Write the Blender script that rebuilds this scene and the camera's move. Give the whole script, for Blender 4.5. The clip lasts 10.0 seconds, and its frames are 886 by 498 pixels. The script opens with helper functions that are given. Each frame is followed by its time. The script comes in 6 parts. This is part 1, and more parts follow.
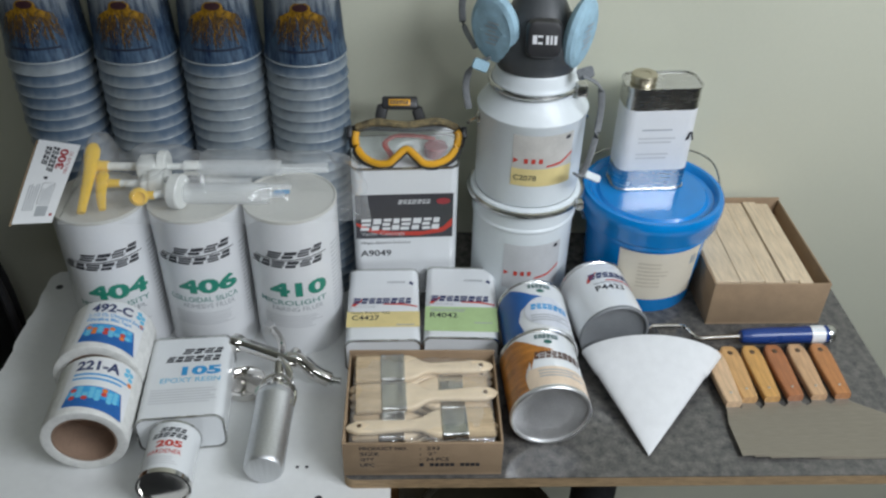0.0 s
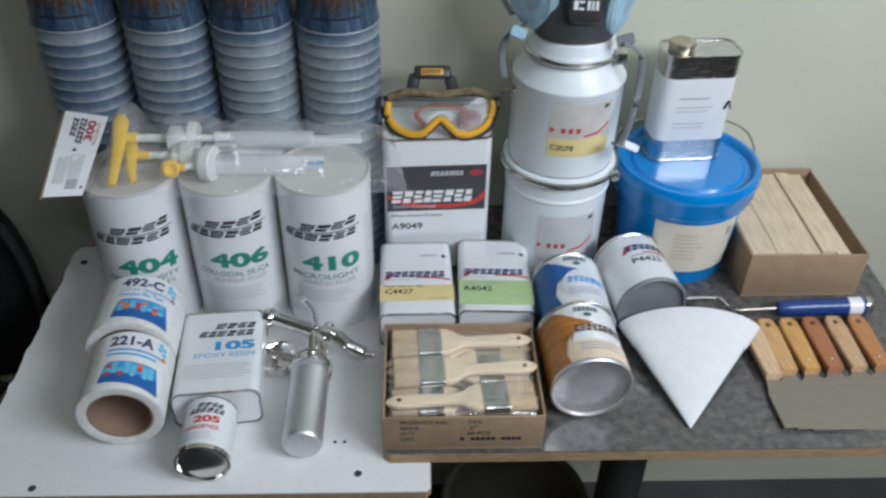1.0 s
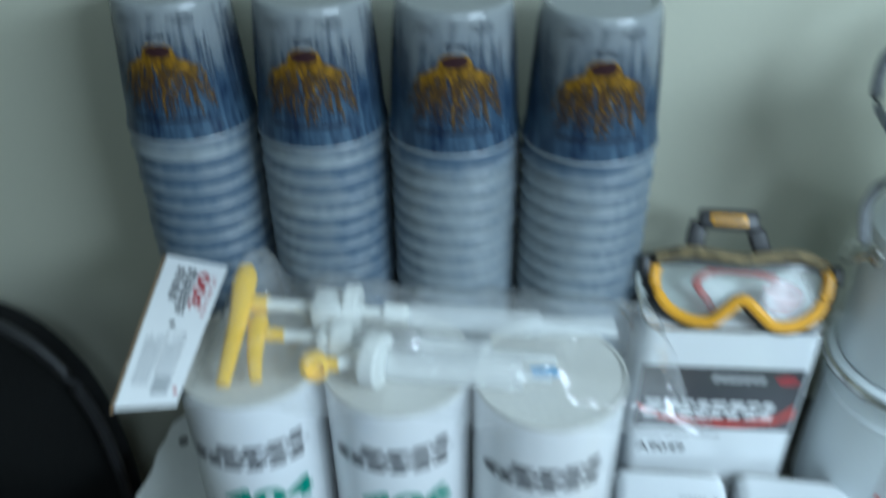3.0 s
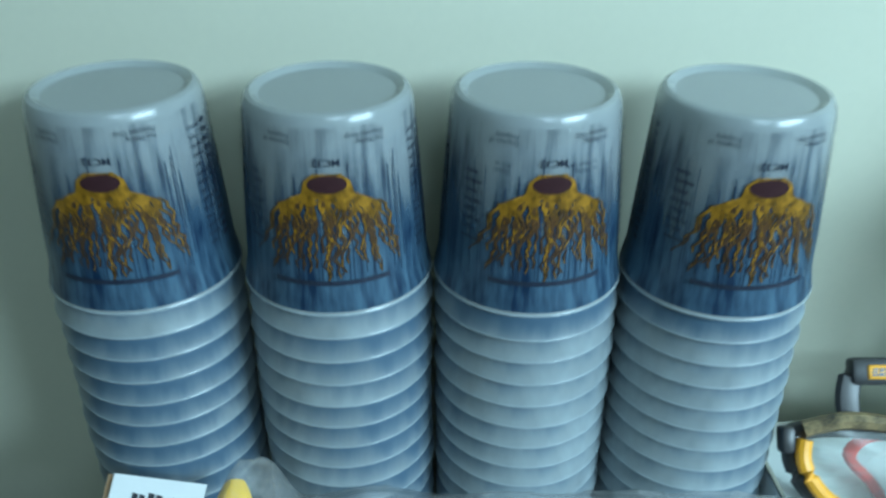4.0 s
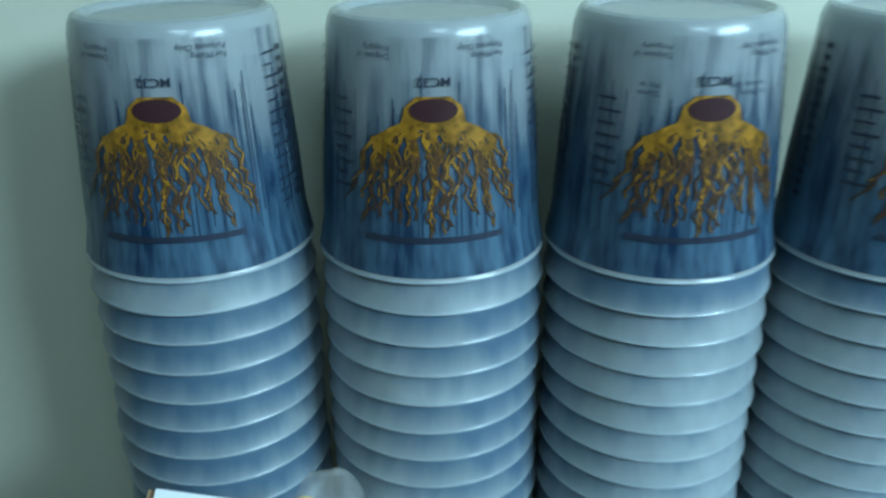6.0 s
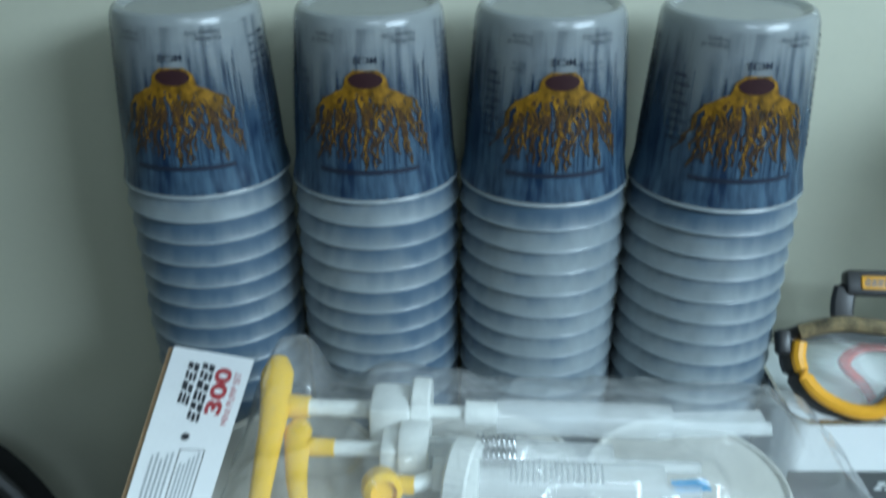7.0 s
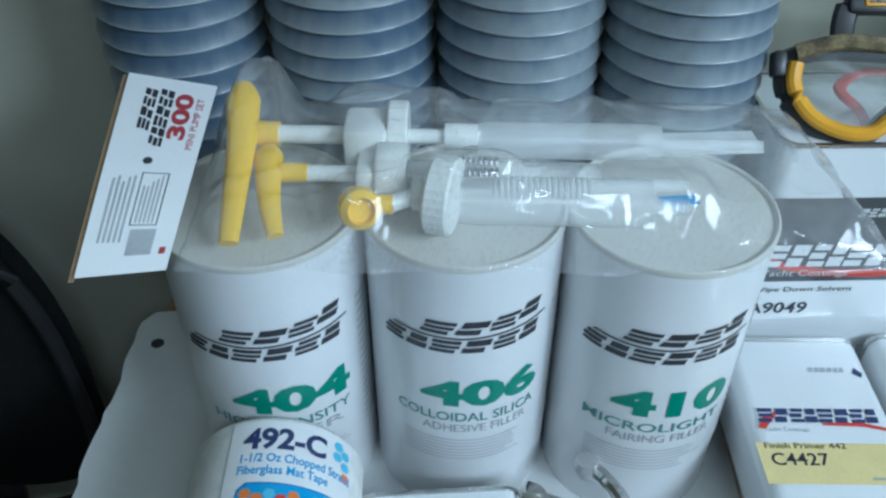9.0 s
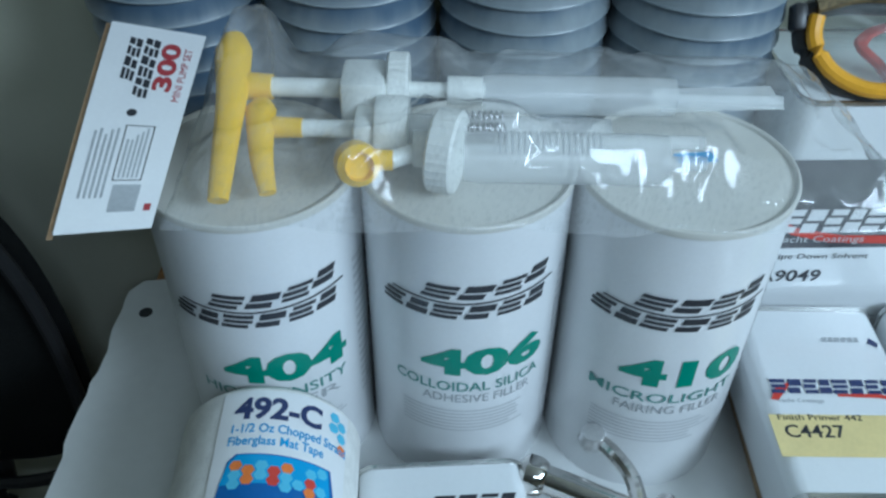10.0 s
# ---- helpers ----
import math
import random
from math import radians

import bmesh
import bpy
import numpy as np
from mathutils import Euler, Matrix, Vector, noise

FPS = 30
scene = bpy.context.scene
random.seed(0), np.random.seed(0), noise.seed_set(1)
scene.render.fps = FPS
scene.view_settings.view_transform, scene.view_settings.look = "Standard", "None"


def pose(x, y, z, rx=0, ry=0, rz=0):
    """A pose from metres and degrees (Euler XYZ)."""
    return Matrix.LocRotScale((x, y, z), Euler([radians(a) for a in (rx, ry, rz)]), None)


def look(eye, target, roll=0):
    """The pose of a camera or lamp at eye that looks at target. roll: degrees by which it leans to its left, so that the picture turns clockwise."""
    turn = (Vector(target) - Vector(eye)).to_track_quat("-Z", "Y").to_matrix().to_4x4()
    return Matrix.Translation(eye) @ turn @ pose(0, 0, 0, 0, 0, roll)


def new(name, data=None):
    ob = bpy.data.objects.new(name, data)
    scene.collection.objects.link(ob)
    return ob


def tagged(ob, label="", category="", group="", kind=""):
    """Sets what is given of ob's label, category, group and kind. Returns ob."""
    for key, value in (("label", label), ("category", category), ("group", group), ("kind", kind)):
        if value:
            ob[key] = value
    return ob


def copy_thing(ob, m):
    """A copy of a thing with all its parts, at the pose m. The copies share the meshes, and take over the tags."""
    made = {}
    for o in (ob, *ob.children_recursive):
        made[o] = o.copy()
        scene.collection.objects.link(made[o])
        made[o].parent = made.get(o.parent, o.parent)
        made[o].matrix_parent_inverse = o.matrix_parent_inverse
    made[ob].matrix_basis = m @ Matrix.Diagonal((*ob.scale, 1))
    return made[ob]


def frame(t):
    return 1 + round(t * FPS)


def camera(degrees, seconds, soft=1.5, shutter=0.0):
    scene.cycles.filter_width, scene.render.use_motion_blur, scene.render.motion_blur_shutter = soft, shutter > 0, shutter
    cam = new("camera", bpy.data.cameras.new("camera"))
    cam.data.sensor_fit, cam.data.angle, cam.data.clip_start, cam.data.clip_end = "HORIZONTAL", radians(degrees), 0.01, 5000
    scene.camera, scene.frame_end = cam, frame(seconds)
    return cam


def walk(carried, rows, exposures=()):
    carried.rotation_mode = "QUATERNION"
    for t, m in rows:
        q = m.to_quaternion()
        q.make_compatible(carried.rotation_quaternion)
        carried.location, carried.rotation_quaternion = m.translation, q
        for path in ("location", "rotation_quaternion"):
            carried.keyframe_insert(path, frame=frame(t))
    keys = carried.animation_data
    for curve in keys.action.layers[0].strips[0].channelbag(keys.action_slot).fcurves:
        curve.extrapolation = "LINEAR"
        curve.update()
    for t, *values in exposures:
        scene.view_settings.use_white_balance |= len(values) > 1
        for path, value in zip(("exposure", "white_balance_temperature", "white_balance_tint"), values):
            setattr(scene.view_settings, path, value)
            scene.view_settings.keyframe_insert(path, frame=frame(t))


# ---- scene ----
cam = camera(55.0, 10.0, 2.4, 0.5)
PATH = [
    (0, (0.022, -1.274, 0.931), (0.086, 0.329, -0.262), 1.4),
    (0.5, (0.009, -1.267, 0.931), (0.074, 0.325, -0.277), 1.6),
    (1, (-0.034, -1.261, 0.911), (0.037, 0.311, -0.324), 1.3),
    (1.5, (-0.117, -1.211, 0.868), (-0.03, 0.325, -0.409), 1.6),
    (2, (-0.14, -1.119, 0.824), (-0.069, 0.341, -0.541), 3.1),
    (2.5, (-0.104, -0.949, 0.789), (-0.289, 0.552, -0.519), 0.1),
    (3, (-0.188, -0.781, 0.771), (-0.395, 0.84, -0.383), -0.8),
    (3.2, (-0.244, -0.692, 0.768), (-0.328, 1.001, -0.294), -0.7),
    (4.3, (-0.321, -0.509, 0.629), (-0.327, 1.245, -0.332), 0.2),
    (4.5, (-0.323, -0.453, 0.581), (-0.439, 1.389, -0.19), -0.3),
    (4.7, (-0.366, -0.408, 0.578), (-0.394, 1.415, -0.243), 0.2),
    (5, (-0.400, -0.374, 0.562), (-0.381, 1.446, -0.266), 1.1),
    (5.2, (-0.405, -0.387, 0.559), (-0.379, 1.441, -0.25), 0.9),
    (6.3, (-0.347, -0.559, 0.612), (-0.417, 1.265, -0.205), -0.6),
    (6.5, (-0.327, -0.591, 0.624), (-0.401, 1.225, -0.212), -0.2),
    (7, (-0.301, -0.66, 0.656), (-0.42, 1.1, -0.286), -0.4),
    (7.5, (-0.311, -0.673, 0.632), (-0.409, 0.965, -0.511), -0.7),
    (8, (-0.318, -0.662, 0.614), (-0.39, 0.937, -0.585), -0.5),
    (8.5, (-0.312, -0.664, 0.601), (-0.357, 0.879, -0.67), 0.2),
    (9, (-0.305, -0.667, 0.584), (-0.35, 0.854, -0.714), -0.0),
    (9.5, (-0.308, -0.664, 0.572), (-0.354, 0.853, -0.731), 0.3),
    (10, (-0.311, -0.653, 0.556), (-0.339, 0.837, -0.778), 0.6),
]
EXPOSURES = [(0, -0.28, 6200, 13), (1.5, -0.12, 5900, 14), (2.0, -0.02, 5750, 12), (2.5, -0.2, 5500, 4), (3.0, 0.1, 5200, 0), (4.5, 0.95, 4650, -20), (5.2, 1.22, 4250, -26), (6.5, 0.35, 5150, -4), (7.0, 0.24, 5250, -2), (8.0, 0.14, 5150, 1), (10, -0.12, 5080, 1)]
walk(cam, [(t, look(eye, target, roll)) for t, eye, target, roll in PATH], EXPOSURES)

# ---- light ----
world = bpy.data.worlds.new("world")
world.use_nodes = True
world.node_tree.nodes["Background"].inputs[0].default_value = (0.75, 0.85, 1.0, 1)
world.node_tree.nodes["Background"].inputs[1].default_value = 0.05
scene.world = world


def area_lamp(name, m, sx, sy, watts, colour):
    data = bpy.data.lights.new(name, "AREA")
    data.shape, data.size, data.size_y, data.energy, data.color = "RECTANGLE", sx, sy, watts, colour
    ob = new(name, data)
    ob.matrix_world = m
    return ob


area_lamp("ceiling_tube_light", look((1.28, -1.42, 1.38), (0.1, -0.2, 0.1)), 1.2, 0.4, 37, (0.93, 0.98, 1.0))
area_lamp("ceiling_tube_light", look((0.10, -1.70, 1.50), (0.2, -0.2, 0.1)), 0.6, 0.12, 4.5, (0.93, 0.98, 1.0))


# ---- materials ----
def mat(name, colour, rough=0.5, metal=0.0, vary=0.08, scale=30.0, bump=0.0, fine=400.0, coat=0.0, spec=0.5, alpha=1.0, trans=0.0, sss=0.0, stretch=(1, 1, 1), second=None, second_amount=0.0):
    m = bpy.data.materials.new(name)
    m.use_nodes = True
    nt = m.node_tree
    b = nt.nodes["Principled BSDF"]
    tc = nt.nodes.new("ShaderNodeTexCoord")
    mp = nt.nodes.new("ShaderNodeMapping")
    mp.inputs["Scale"].default_value = stretch
    nt.links.new(tc.outputs["Object"], mp.inputs["Vector"])
    n1 = nt.nodes.new("ShaderNodeTexNoise")
    n1.inputs["Scale"].default_value, n1.inputs["Detail"].default_value = scale, 5
    n2 = nt.nodes.new("ShaderNodeTexNoise")
    n2.inputs["Scale"].default_value, n2.inputs["Detail"].default_value = fine, 3
    nt.links.new(mp.outputs[0], n1.inputs["Vector"])
    nt.links.new(mp.outputs[0], n2.inputs["Vector"])
    ramp = nt.nodes.new("ShaderNodeMix")
    ramp.data_type = "RGBA"
    lo = [max(0, c * (1 - vary * 2)) for c in colour[:3]]
    hi = [min(1, c * (1 + vary * 1.2)) for c in colour[:3]]
    if second:
        lo = [c + (d - c) * second_amount for c, d in zip(colour, second)]
        hi = list(colour[:3])
    ramp.inputs[6].default_value, ramp.inputs[7].default_value = (*lo, 1), (*hi, 1)
    mix = nt.nodes.new("ShaderNodeMath")
    mix.operation = "MULTIPLY_ADD"
    mix.inputs[1].default_value = 0.35
    sc = nt.nodes.new("ShaderNodeMath")
    sc.operation = "MULTIPLY"
    sc.inputs[1].default_value = 0.65
    nt.links.new(n1.outputs[0], sc.inputs[0])
    nt.links.new(n2.outputs[0], mix.inputs[0])
    nt.links.new(sc.outputs[0], mix.inputs[2])
    con = nt.nodes.new("ShaderNodeMapRange")
    con.inputs[1].default_value, con.inputs[2].default_value = 0.3, 0.7
    nt.links.new(mix.outputs[0], con.inputs[0])
    nt.links.new(con.outputs[0], ramp.inputs[0])
    nt.links.new(ramp.outputs[2], b.inputs["Base Color"])
    rr = nt.nodes.new("ShaderNodeMapRange")
    rr.inputs[3].default_value, rr.inputs[4].default_value = max(0.02, rough - 0.07), min(1, rough + 0.07)
    nt.links.new(n1.outputs[0], rr.inputs[0])
    nt.links.new(rr.outputs[0], b.inputs["Roughness"])
    b.inputs["Metallic"].default_value = metal
    b.inputs["Coat Weight"].default_value = coat
    b.inputs["Coat Roughness"].default_value = 0.12
    b.inputs["Specular IOR Level"].default_value = spec
    b.inputs["Transmission Weight"].default_value = trans
    b.inputs["Alpha"].default_value = alpha
    if sss:
        b.inputs["Subsurface Weight"].default_value = sss
        b.inputs["Subsurface Radius"].default_value = (0.01, 0.01, 0.01)
    if bump:
        bp = nt.nodes.new("ShaderNodeBump")
        bp.inputs["Strength"].default_value, bp.inputs["Distance"].default_value = bump, 0.001
        nt.links.new(mix.outputs[0], bp.inputs["Height"])
        nt.links.new(bp.outputs[0], b.inputs["Normal"])
    return m


def film(name, colour, clear, gloss=0.12, ridges=0.0, through_colour=None):
    """Clear thin plastic: mostly see-through, with a gloss that grows at grazing angles."""
    m = bpy.data.materials.new(name)
    m.use_nodes = True
    nt = m.node_tree
    nt.nodes.remove(nt.nodes["Principled BSDF"])
    out = nt.nodes["Material Output"]
    tr = nt.nodes.new("ShaderNodeBsdfTransparent")
    tr.inputs[0].default_value = (*(through_colour or colour), 1)
    df = nt.nodes.new("ShaderNodeBsdfDiffuse")
    df.inputs[0].default_value = (*colour, 1)
    gl = nt.nodes.new("ShaderNodeBsdfGlossy")
    gl.inputs["Roughness"].default_value = gloss
    a = nt.nodes.new("ShaderNodeMixShader")
    a.inputs[0].default_value = clear
    nt.links.new(df.outputs[0], a.inputs[1])
    nt.links.new(tr.outputs[0], a.inputs[2])
    fr = nt.nodes.new("ShaderNodeLayerWeight")
    fr.inputs["Blend"].default_value = 0.5
    pw = nt.nodes.new("ShaderNodeMath")
    pw.operation = "POWER"
    pw.inputs[1].default_value = 4.0
    sk = nt.nodes.new("ShaderNodeMath")
    sk.operation = "MULTIPLY_ADD"
    sk.inputs[1].default_value, sk.inputs[2].default_value = 0.8, 0.035
    nt.links.new(fr.outputs["Facing"], pw.inputs[0])
    nt.links.new(pw.outputs[0], sk.inputs[0])
    mx = nt.nodes.new("ShaderNodeMixShader")
    nt.links.new(sk.outputs[0], mx.inputs[0])
    nt.links.new(a.outputs[0], mx.inputs[1])
    nt.links.new(gl.outputs[0], mx.inputs[2])
    nt.links.new(mx.outputs[0], out.inputs[0])
    if ridges:
        tc = nt.nodes.new("ShaderNodeTexCoord")
        ns = nt.nodes.new("ShaderNodeTexNoise")
        ns.inputs["Scale"].default_value = 28
        ns.inputs["Distortion"].default_value = 1.2
        bp = nt.nodes.new("ShaderNodeBump")
        bp.inputs["Strength"].default_value, bp.inputs["Distance"].default_value = ridges, 0.004
        nt.links.new(tc.outputs["Object"], ns.inputs["Vector"])
        nt.links.new(ns.outputs[0], bp.inputs["Height"])
        nt.links.new(bp.outputs[0], gl.inputs["Normal"])
    return m


WALL = mat("wall_paint", (0.62, 0.62, 0.50), 0.42, vary=0.05, scale=2.5, bump=0.15, fine=160, second=(0.52, 0.53, 0.43), second_amount=0.35)
FLOOR = mat("dark_floor", (0.045, 0.047, 0.05), 0.45, vary=0.2, scale=5, bump=0.1)
CEIL = mat("ceiling_paint", (0.78, 0.78, 0.74), 0.7, scale=4, bump=0.1)
BOARD = mat("white_laminate", (0.80, 0.81, 0.80), 0.35, vary=0.03, scale=7, bump=0.05, fine=90)
PLY = mat("raw_plywood", (0.42, 0.29, 0.16), 0.7, vary=0.25, scale=60, bump=0.4, stretch=(1, 1, 8))
TIMBER = mat("orange_pine", (0.50, 0.26, 0.10), 0.55, vary=0.25, scale=18, bump=0.3, stretch=(8, 8, 1))
WHITE = mat("white_enamel", (0.80, 0.82, 0.83), 0.24, vary=0.02, scale=14, coat=0.3)
PAPERLABEL = mat("white_label_paper", (0.82, 0.83, 0.84), 0.32, vary=0.025, scale=20, coat=0.25)
PAILWHITE = mat("white_pail_paint", (0.78, 0.83, 0.85), 0.42, vary=0.03, scale=12, coat=0.1)
STEEL = mat("bare_tinplate", (0.62, 0.62, 0.60), 0.26, metal=1.0, vary=0.08, scale=40, stretch=(1, 1, 6))
DULLSTEEL = mat("dull_tinplate", (0.78, 0.78, 0.78), 0.38, metal=0.85, vary=0.08, scale=40)
CHROME = mat("chrome", (0.72, 0.70, 0.67), 0.09, metal=1.0, vary=0.06, scale=60)
ALU = mat("satin_aluminium", (0.74, 0.75, 0.76), 0.48, metal=1.0, vary=0.05, scale=300, stretch=(1, 1, 0.05))
BLADE = mat("knife_blade_steel", (0.31, 0.28, 0.235), 0.42, metal=0.7, vary=0.08, scale=30, stretch=(1, 12, 1))
BLACK = mat("black_print", (0.035, 0.037, 0.045), 0.4, vary=0.05)
NAVY = mat("navy_print", (0.03, 0.045, 0.14), 0.4, vary=0.05)
CHARCOAL = mat("charcoal_label", (0.055, 0.055, 0.065), 0.3, vary=0.08, coat=0.3)
RED = mat("red_print", (0.62, 0.06, 0.04), 0.4, vary=0.08)
CRIMSON = mat("dark_red_print", (0.38, 0.05, 0.06), 0.4, vary=0.08)
GREEN = mat("green_print", (0.02, 0.26, 0.18), 0.35, vary=0.08)
PALEGREEN = mat("pale_green_label", (0.46, 0.62, 0.30), 0.4, vary=0.05)
PALEYELLOW = mat("pale_yellow_label", (0.80, 0.66, 0.30), 0.4, vary=0.05)
GREY = mat("grey_print", (0.42, 0.44, 0.46), 0.45, vary=0.1)
LIGHTGREY = mat("light_grey_print", (0.62, 0.63, 0.64), 0.45, vary=0.05)
BLUEPRINT = mat("bright_blue_print", (0.05, 0.36, 0.72), 0.35, vary=0.06)
DEEPBLUE = mat("deep_blue_print", (0.02, 0.13, 0.42), 0.35, vary=0.06)
SKYBLUE = mat("sky_blue_print", (0.16, 0.55, 0.78), 0.35, vary=0.06)
ORANGE = mat("orange_print", (0.80, 0.22, 0.04), 0.4, vary=0.08)
BURNT = mat("burnt_orange_wood_print", (0.52, 0.20, 0.03), 0.35, vary=0.3, scale=22, coat=0.2, stretch=(1, 1, 4))
CREAM = mat("cream_label", (0.74, 0.68, 0.56), 0.5, vary=0.04, scale=12)
BUCKET = mat("blue_bucket_plastic", (0.002, 0.235, 0.66), 0.24, vary=0.06, scale=25, coat=0.3)
GRIPBLUE = mat("navy_grip_plastic", (0.015, 0.05, 0.22), 0.3, vary=0.06)
YELLOW = mat("yellow_plastic", (0.90, 0.56, 0.003), 0.3, vary=0.03, scale=14, fine=50)
PUMPWHITE = mat("white_pump_plastic", (0.80, 0.81, 0.77), 0.3, vary=0.012, scale=12, fine=50)
SPRING = mat("spring_steel", (0.5, 0.5, 0.5), 0.25, metal=1.0)
CARD = mat("brown_cardboard", (0.35, 0.245, 0.15), 0.8, vary=0.08, scale=40, bump=0.25, stretch=(1, 1, 1))
CARDIN = mat("cardboard_edge", (0.33, 0.22, 0.12), 0.85, vary=0.15, scale=120, bump=0.4)
STICK = mat("pale_birch", (0.70, 0.56, 0.39), 0.65, vary=0.15, scale=25, bump=0.2, stretch=(10, 1, 10))
HANDLEWOOD = mat("blond_brush_handle", (0.80, 0.65, 0.45), 0.5, vary=0.07, scale=25, bump=0.1, stretch=(1, 8, 8))
BRISTLE = mat("tan_bristle", (0.60, 0.46, 0.29), 0.8, vary=0.22, scale=50, bump=0.9, fine=900, stretch=(0.08, 1, 1))
PAPER = mat("white_filter_paper", (0.74, 0.745, 0.75), 0.85, vary=0.03, scale=60, bump=0.3, fine=700)
FIBRE = mat("white_fibreglass_tape", (0.78, 0.78, 0.75), 0.7, vary=0.08, scale=90, bump=0.5, fine=600)
CORE = mat("brown_card_core", (0.30, 0.20, 0.14), 0.8, vary=0.12, scale=30)
RUBBER = mat("dark_grey_rubber", (0.06, 0.065, 0.07), 0.45, vary=0.12, scale=40)
BLACKPLASTIC = mat("black_plastic", (0.032, 0.032, 0.034), 0.4, vary=0.1)
STRAP = mat("grey_elastic_strap", (0.22, 0.23, 0.24), 0.8, vary=0.1, scale=200, bump=0.4)
FILTERBLUE = mat("pale_blue_filter", (0.36, 0.55, 0.66), 0.75, vary=0.12, scale=60, bump=0.5)
GOGYELLOW = mat("amber_goggle_frame", (0.80, 0.40, 0.02), 0.35, vary=0.06)
CHAIRMESH = mat("black_chair_mesh", (0.028, 0.029, 0.029), 0.75, vary=0.2, scale=300, bump=0.5)


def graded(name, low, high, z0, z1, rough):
    """Plastic that is milky at the thick lip and thins out to a bluer wall, with shade under the next rim mixed into
    the colour.
    """
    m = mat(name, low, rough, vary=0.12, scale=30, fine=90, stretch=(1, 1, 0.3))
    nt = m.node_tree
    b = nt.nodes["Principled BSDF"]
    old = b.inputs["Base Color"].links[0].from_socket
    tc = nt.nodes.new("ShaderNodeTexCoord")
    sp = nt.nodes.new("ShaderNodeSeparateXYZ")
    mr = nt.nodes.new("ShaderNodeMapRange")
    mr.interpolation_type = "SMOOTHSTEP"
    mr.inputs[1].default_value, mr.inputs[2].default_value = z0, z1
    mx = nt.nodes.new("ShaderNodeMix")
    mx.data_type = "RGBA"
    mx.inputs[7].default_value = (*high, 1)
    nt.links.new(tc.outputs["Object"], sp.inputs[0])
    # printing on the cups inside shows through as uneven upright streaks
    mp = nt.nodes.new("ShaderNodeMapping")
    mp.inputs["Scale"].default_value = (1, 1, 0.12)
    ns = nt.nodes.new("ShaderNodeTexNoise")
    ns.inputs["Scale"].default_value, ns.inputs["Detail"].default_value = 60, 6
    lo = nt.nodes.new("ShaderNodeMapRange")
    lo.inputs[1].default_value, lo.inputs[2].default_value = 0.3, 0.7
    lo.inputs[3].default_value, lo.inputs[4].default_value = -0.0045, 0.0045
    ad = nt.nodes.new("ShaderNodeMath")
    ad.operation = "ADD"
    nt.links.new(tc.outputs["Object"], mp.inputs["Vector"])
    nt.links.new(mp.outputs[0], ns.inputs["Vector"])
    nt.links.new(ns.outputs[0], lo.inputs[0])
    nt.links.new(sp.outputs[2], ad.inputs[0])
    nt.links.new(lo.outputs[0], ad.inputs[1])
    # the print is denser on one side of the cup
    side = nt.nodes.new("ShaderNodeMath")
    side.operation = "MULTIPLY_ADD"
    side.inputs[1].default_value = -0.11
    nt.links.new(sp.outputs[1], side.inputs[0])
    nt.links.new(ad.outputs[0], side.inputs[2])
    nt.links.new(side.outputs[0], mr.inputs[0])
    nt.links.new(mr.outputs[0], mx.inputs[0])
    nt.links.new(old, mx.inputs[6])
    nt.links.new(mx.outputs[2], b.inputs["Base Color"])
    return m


# the dark upper colour also holds the shade below the next cup's rim
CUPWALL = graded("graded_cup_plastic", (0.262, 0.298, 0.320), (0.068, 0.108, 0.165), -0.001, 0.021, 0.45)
CUPRIM = mat("cup_rim_plastic", (0.30, 0.345, 0.375), 0.25, vary=0.08, scale=60)
CUPCLEAR = film("clear_cup_plastic", (0.44, 0.47, 0.48), 0.48, 0.2, 0.0, (0.80, 0.83, 0.85))
LIDMILK = mat("milky_lid_plastic", (0.63, 0.62, 0.565), 0.30, vary=0.012, scale=9, fine=40)
BAG = film("clear_bag_film", (0.86, 0.87, 0.87), 0.86, 0.05, 0.0, (0.975, 0.98, 0.98))
TUBECLEAR = film("translucent_pump_plastic", (0.86, 0.87, 0.86), 0.66, 0.18, 0.0, (0.95, 0.96, 0.96))
LENS = film("clear_goggle_lens", (0.90, 0.93, 0.92), 0.92, 0.22)


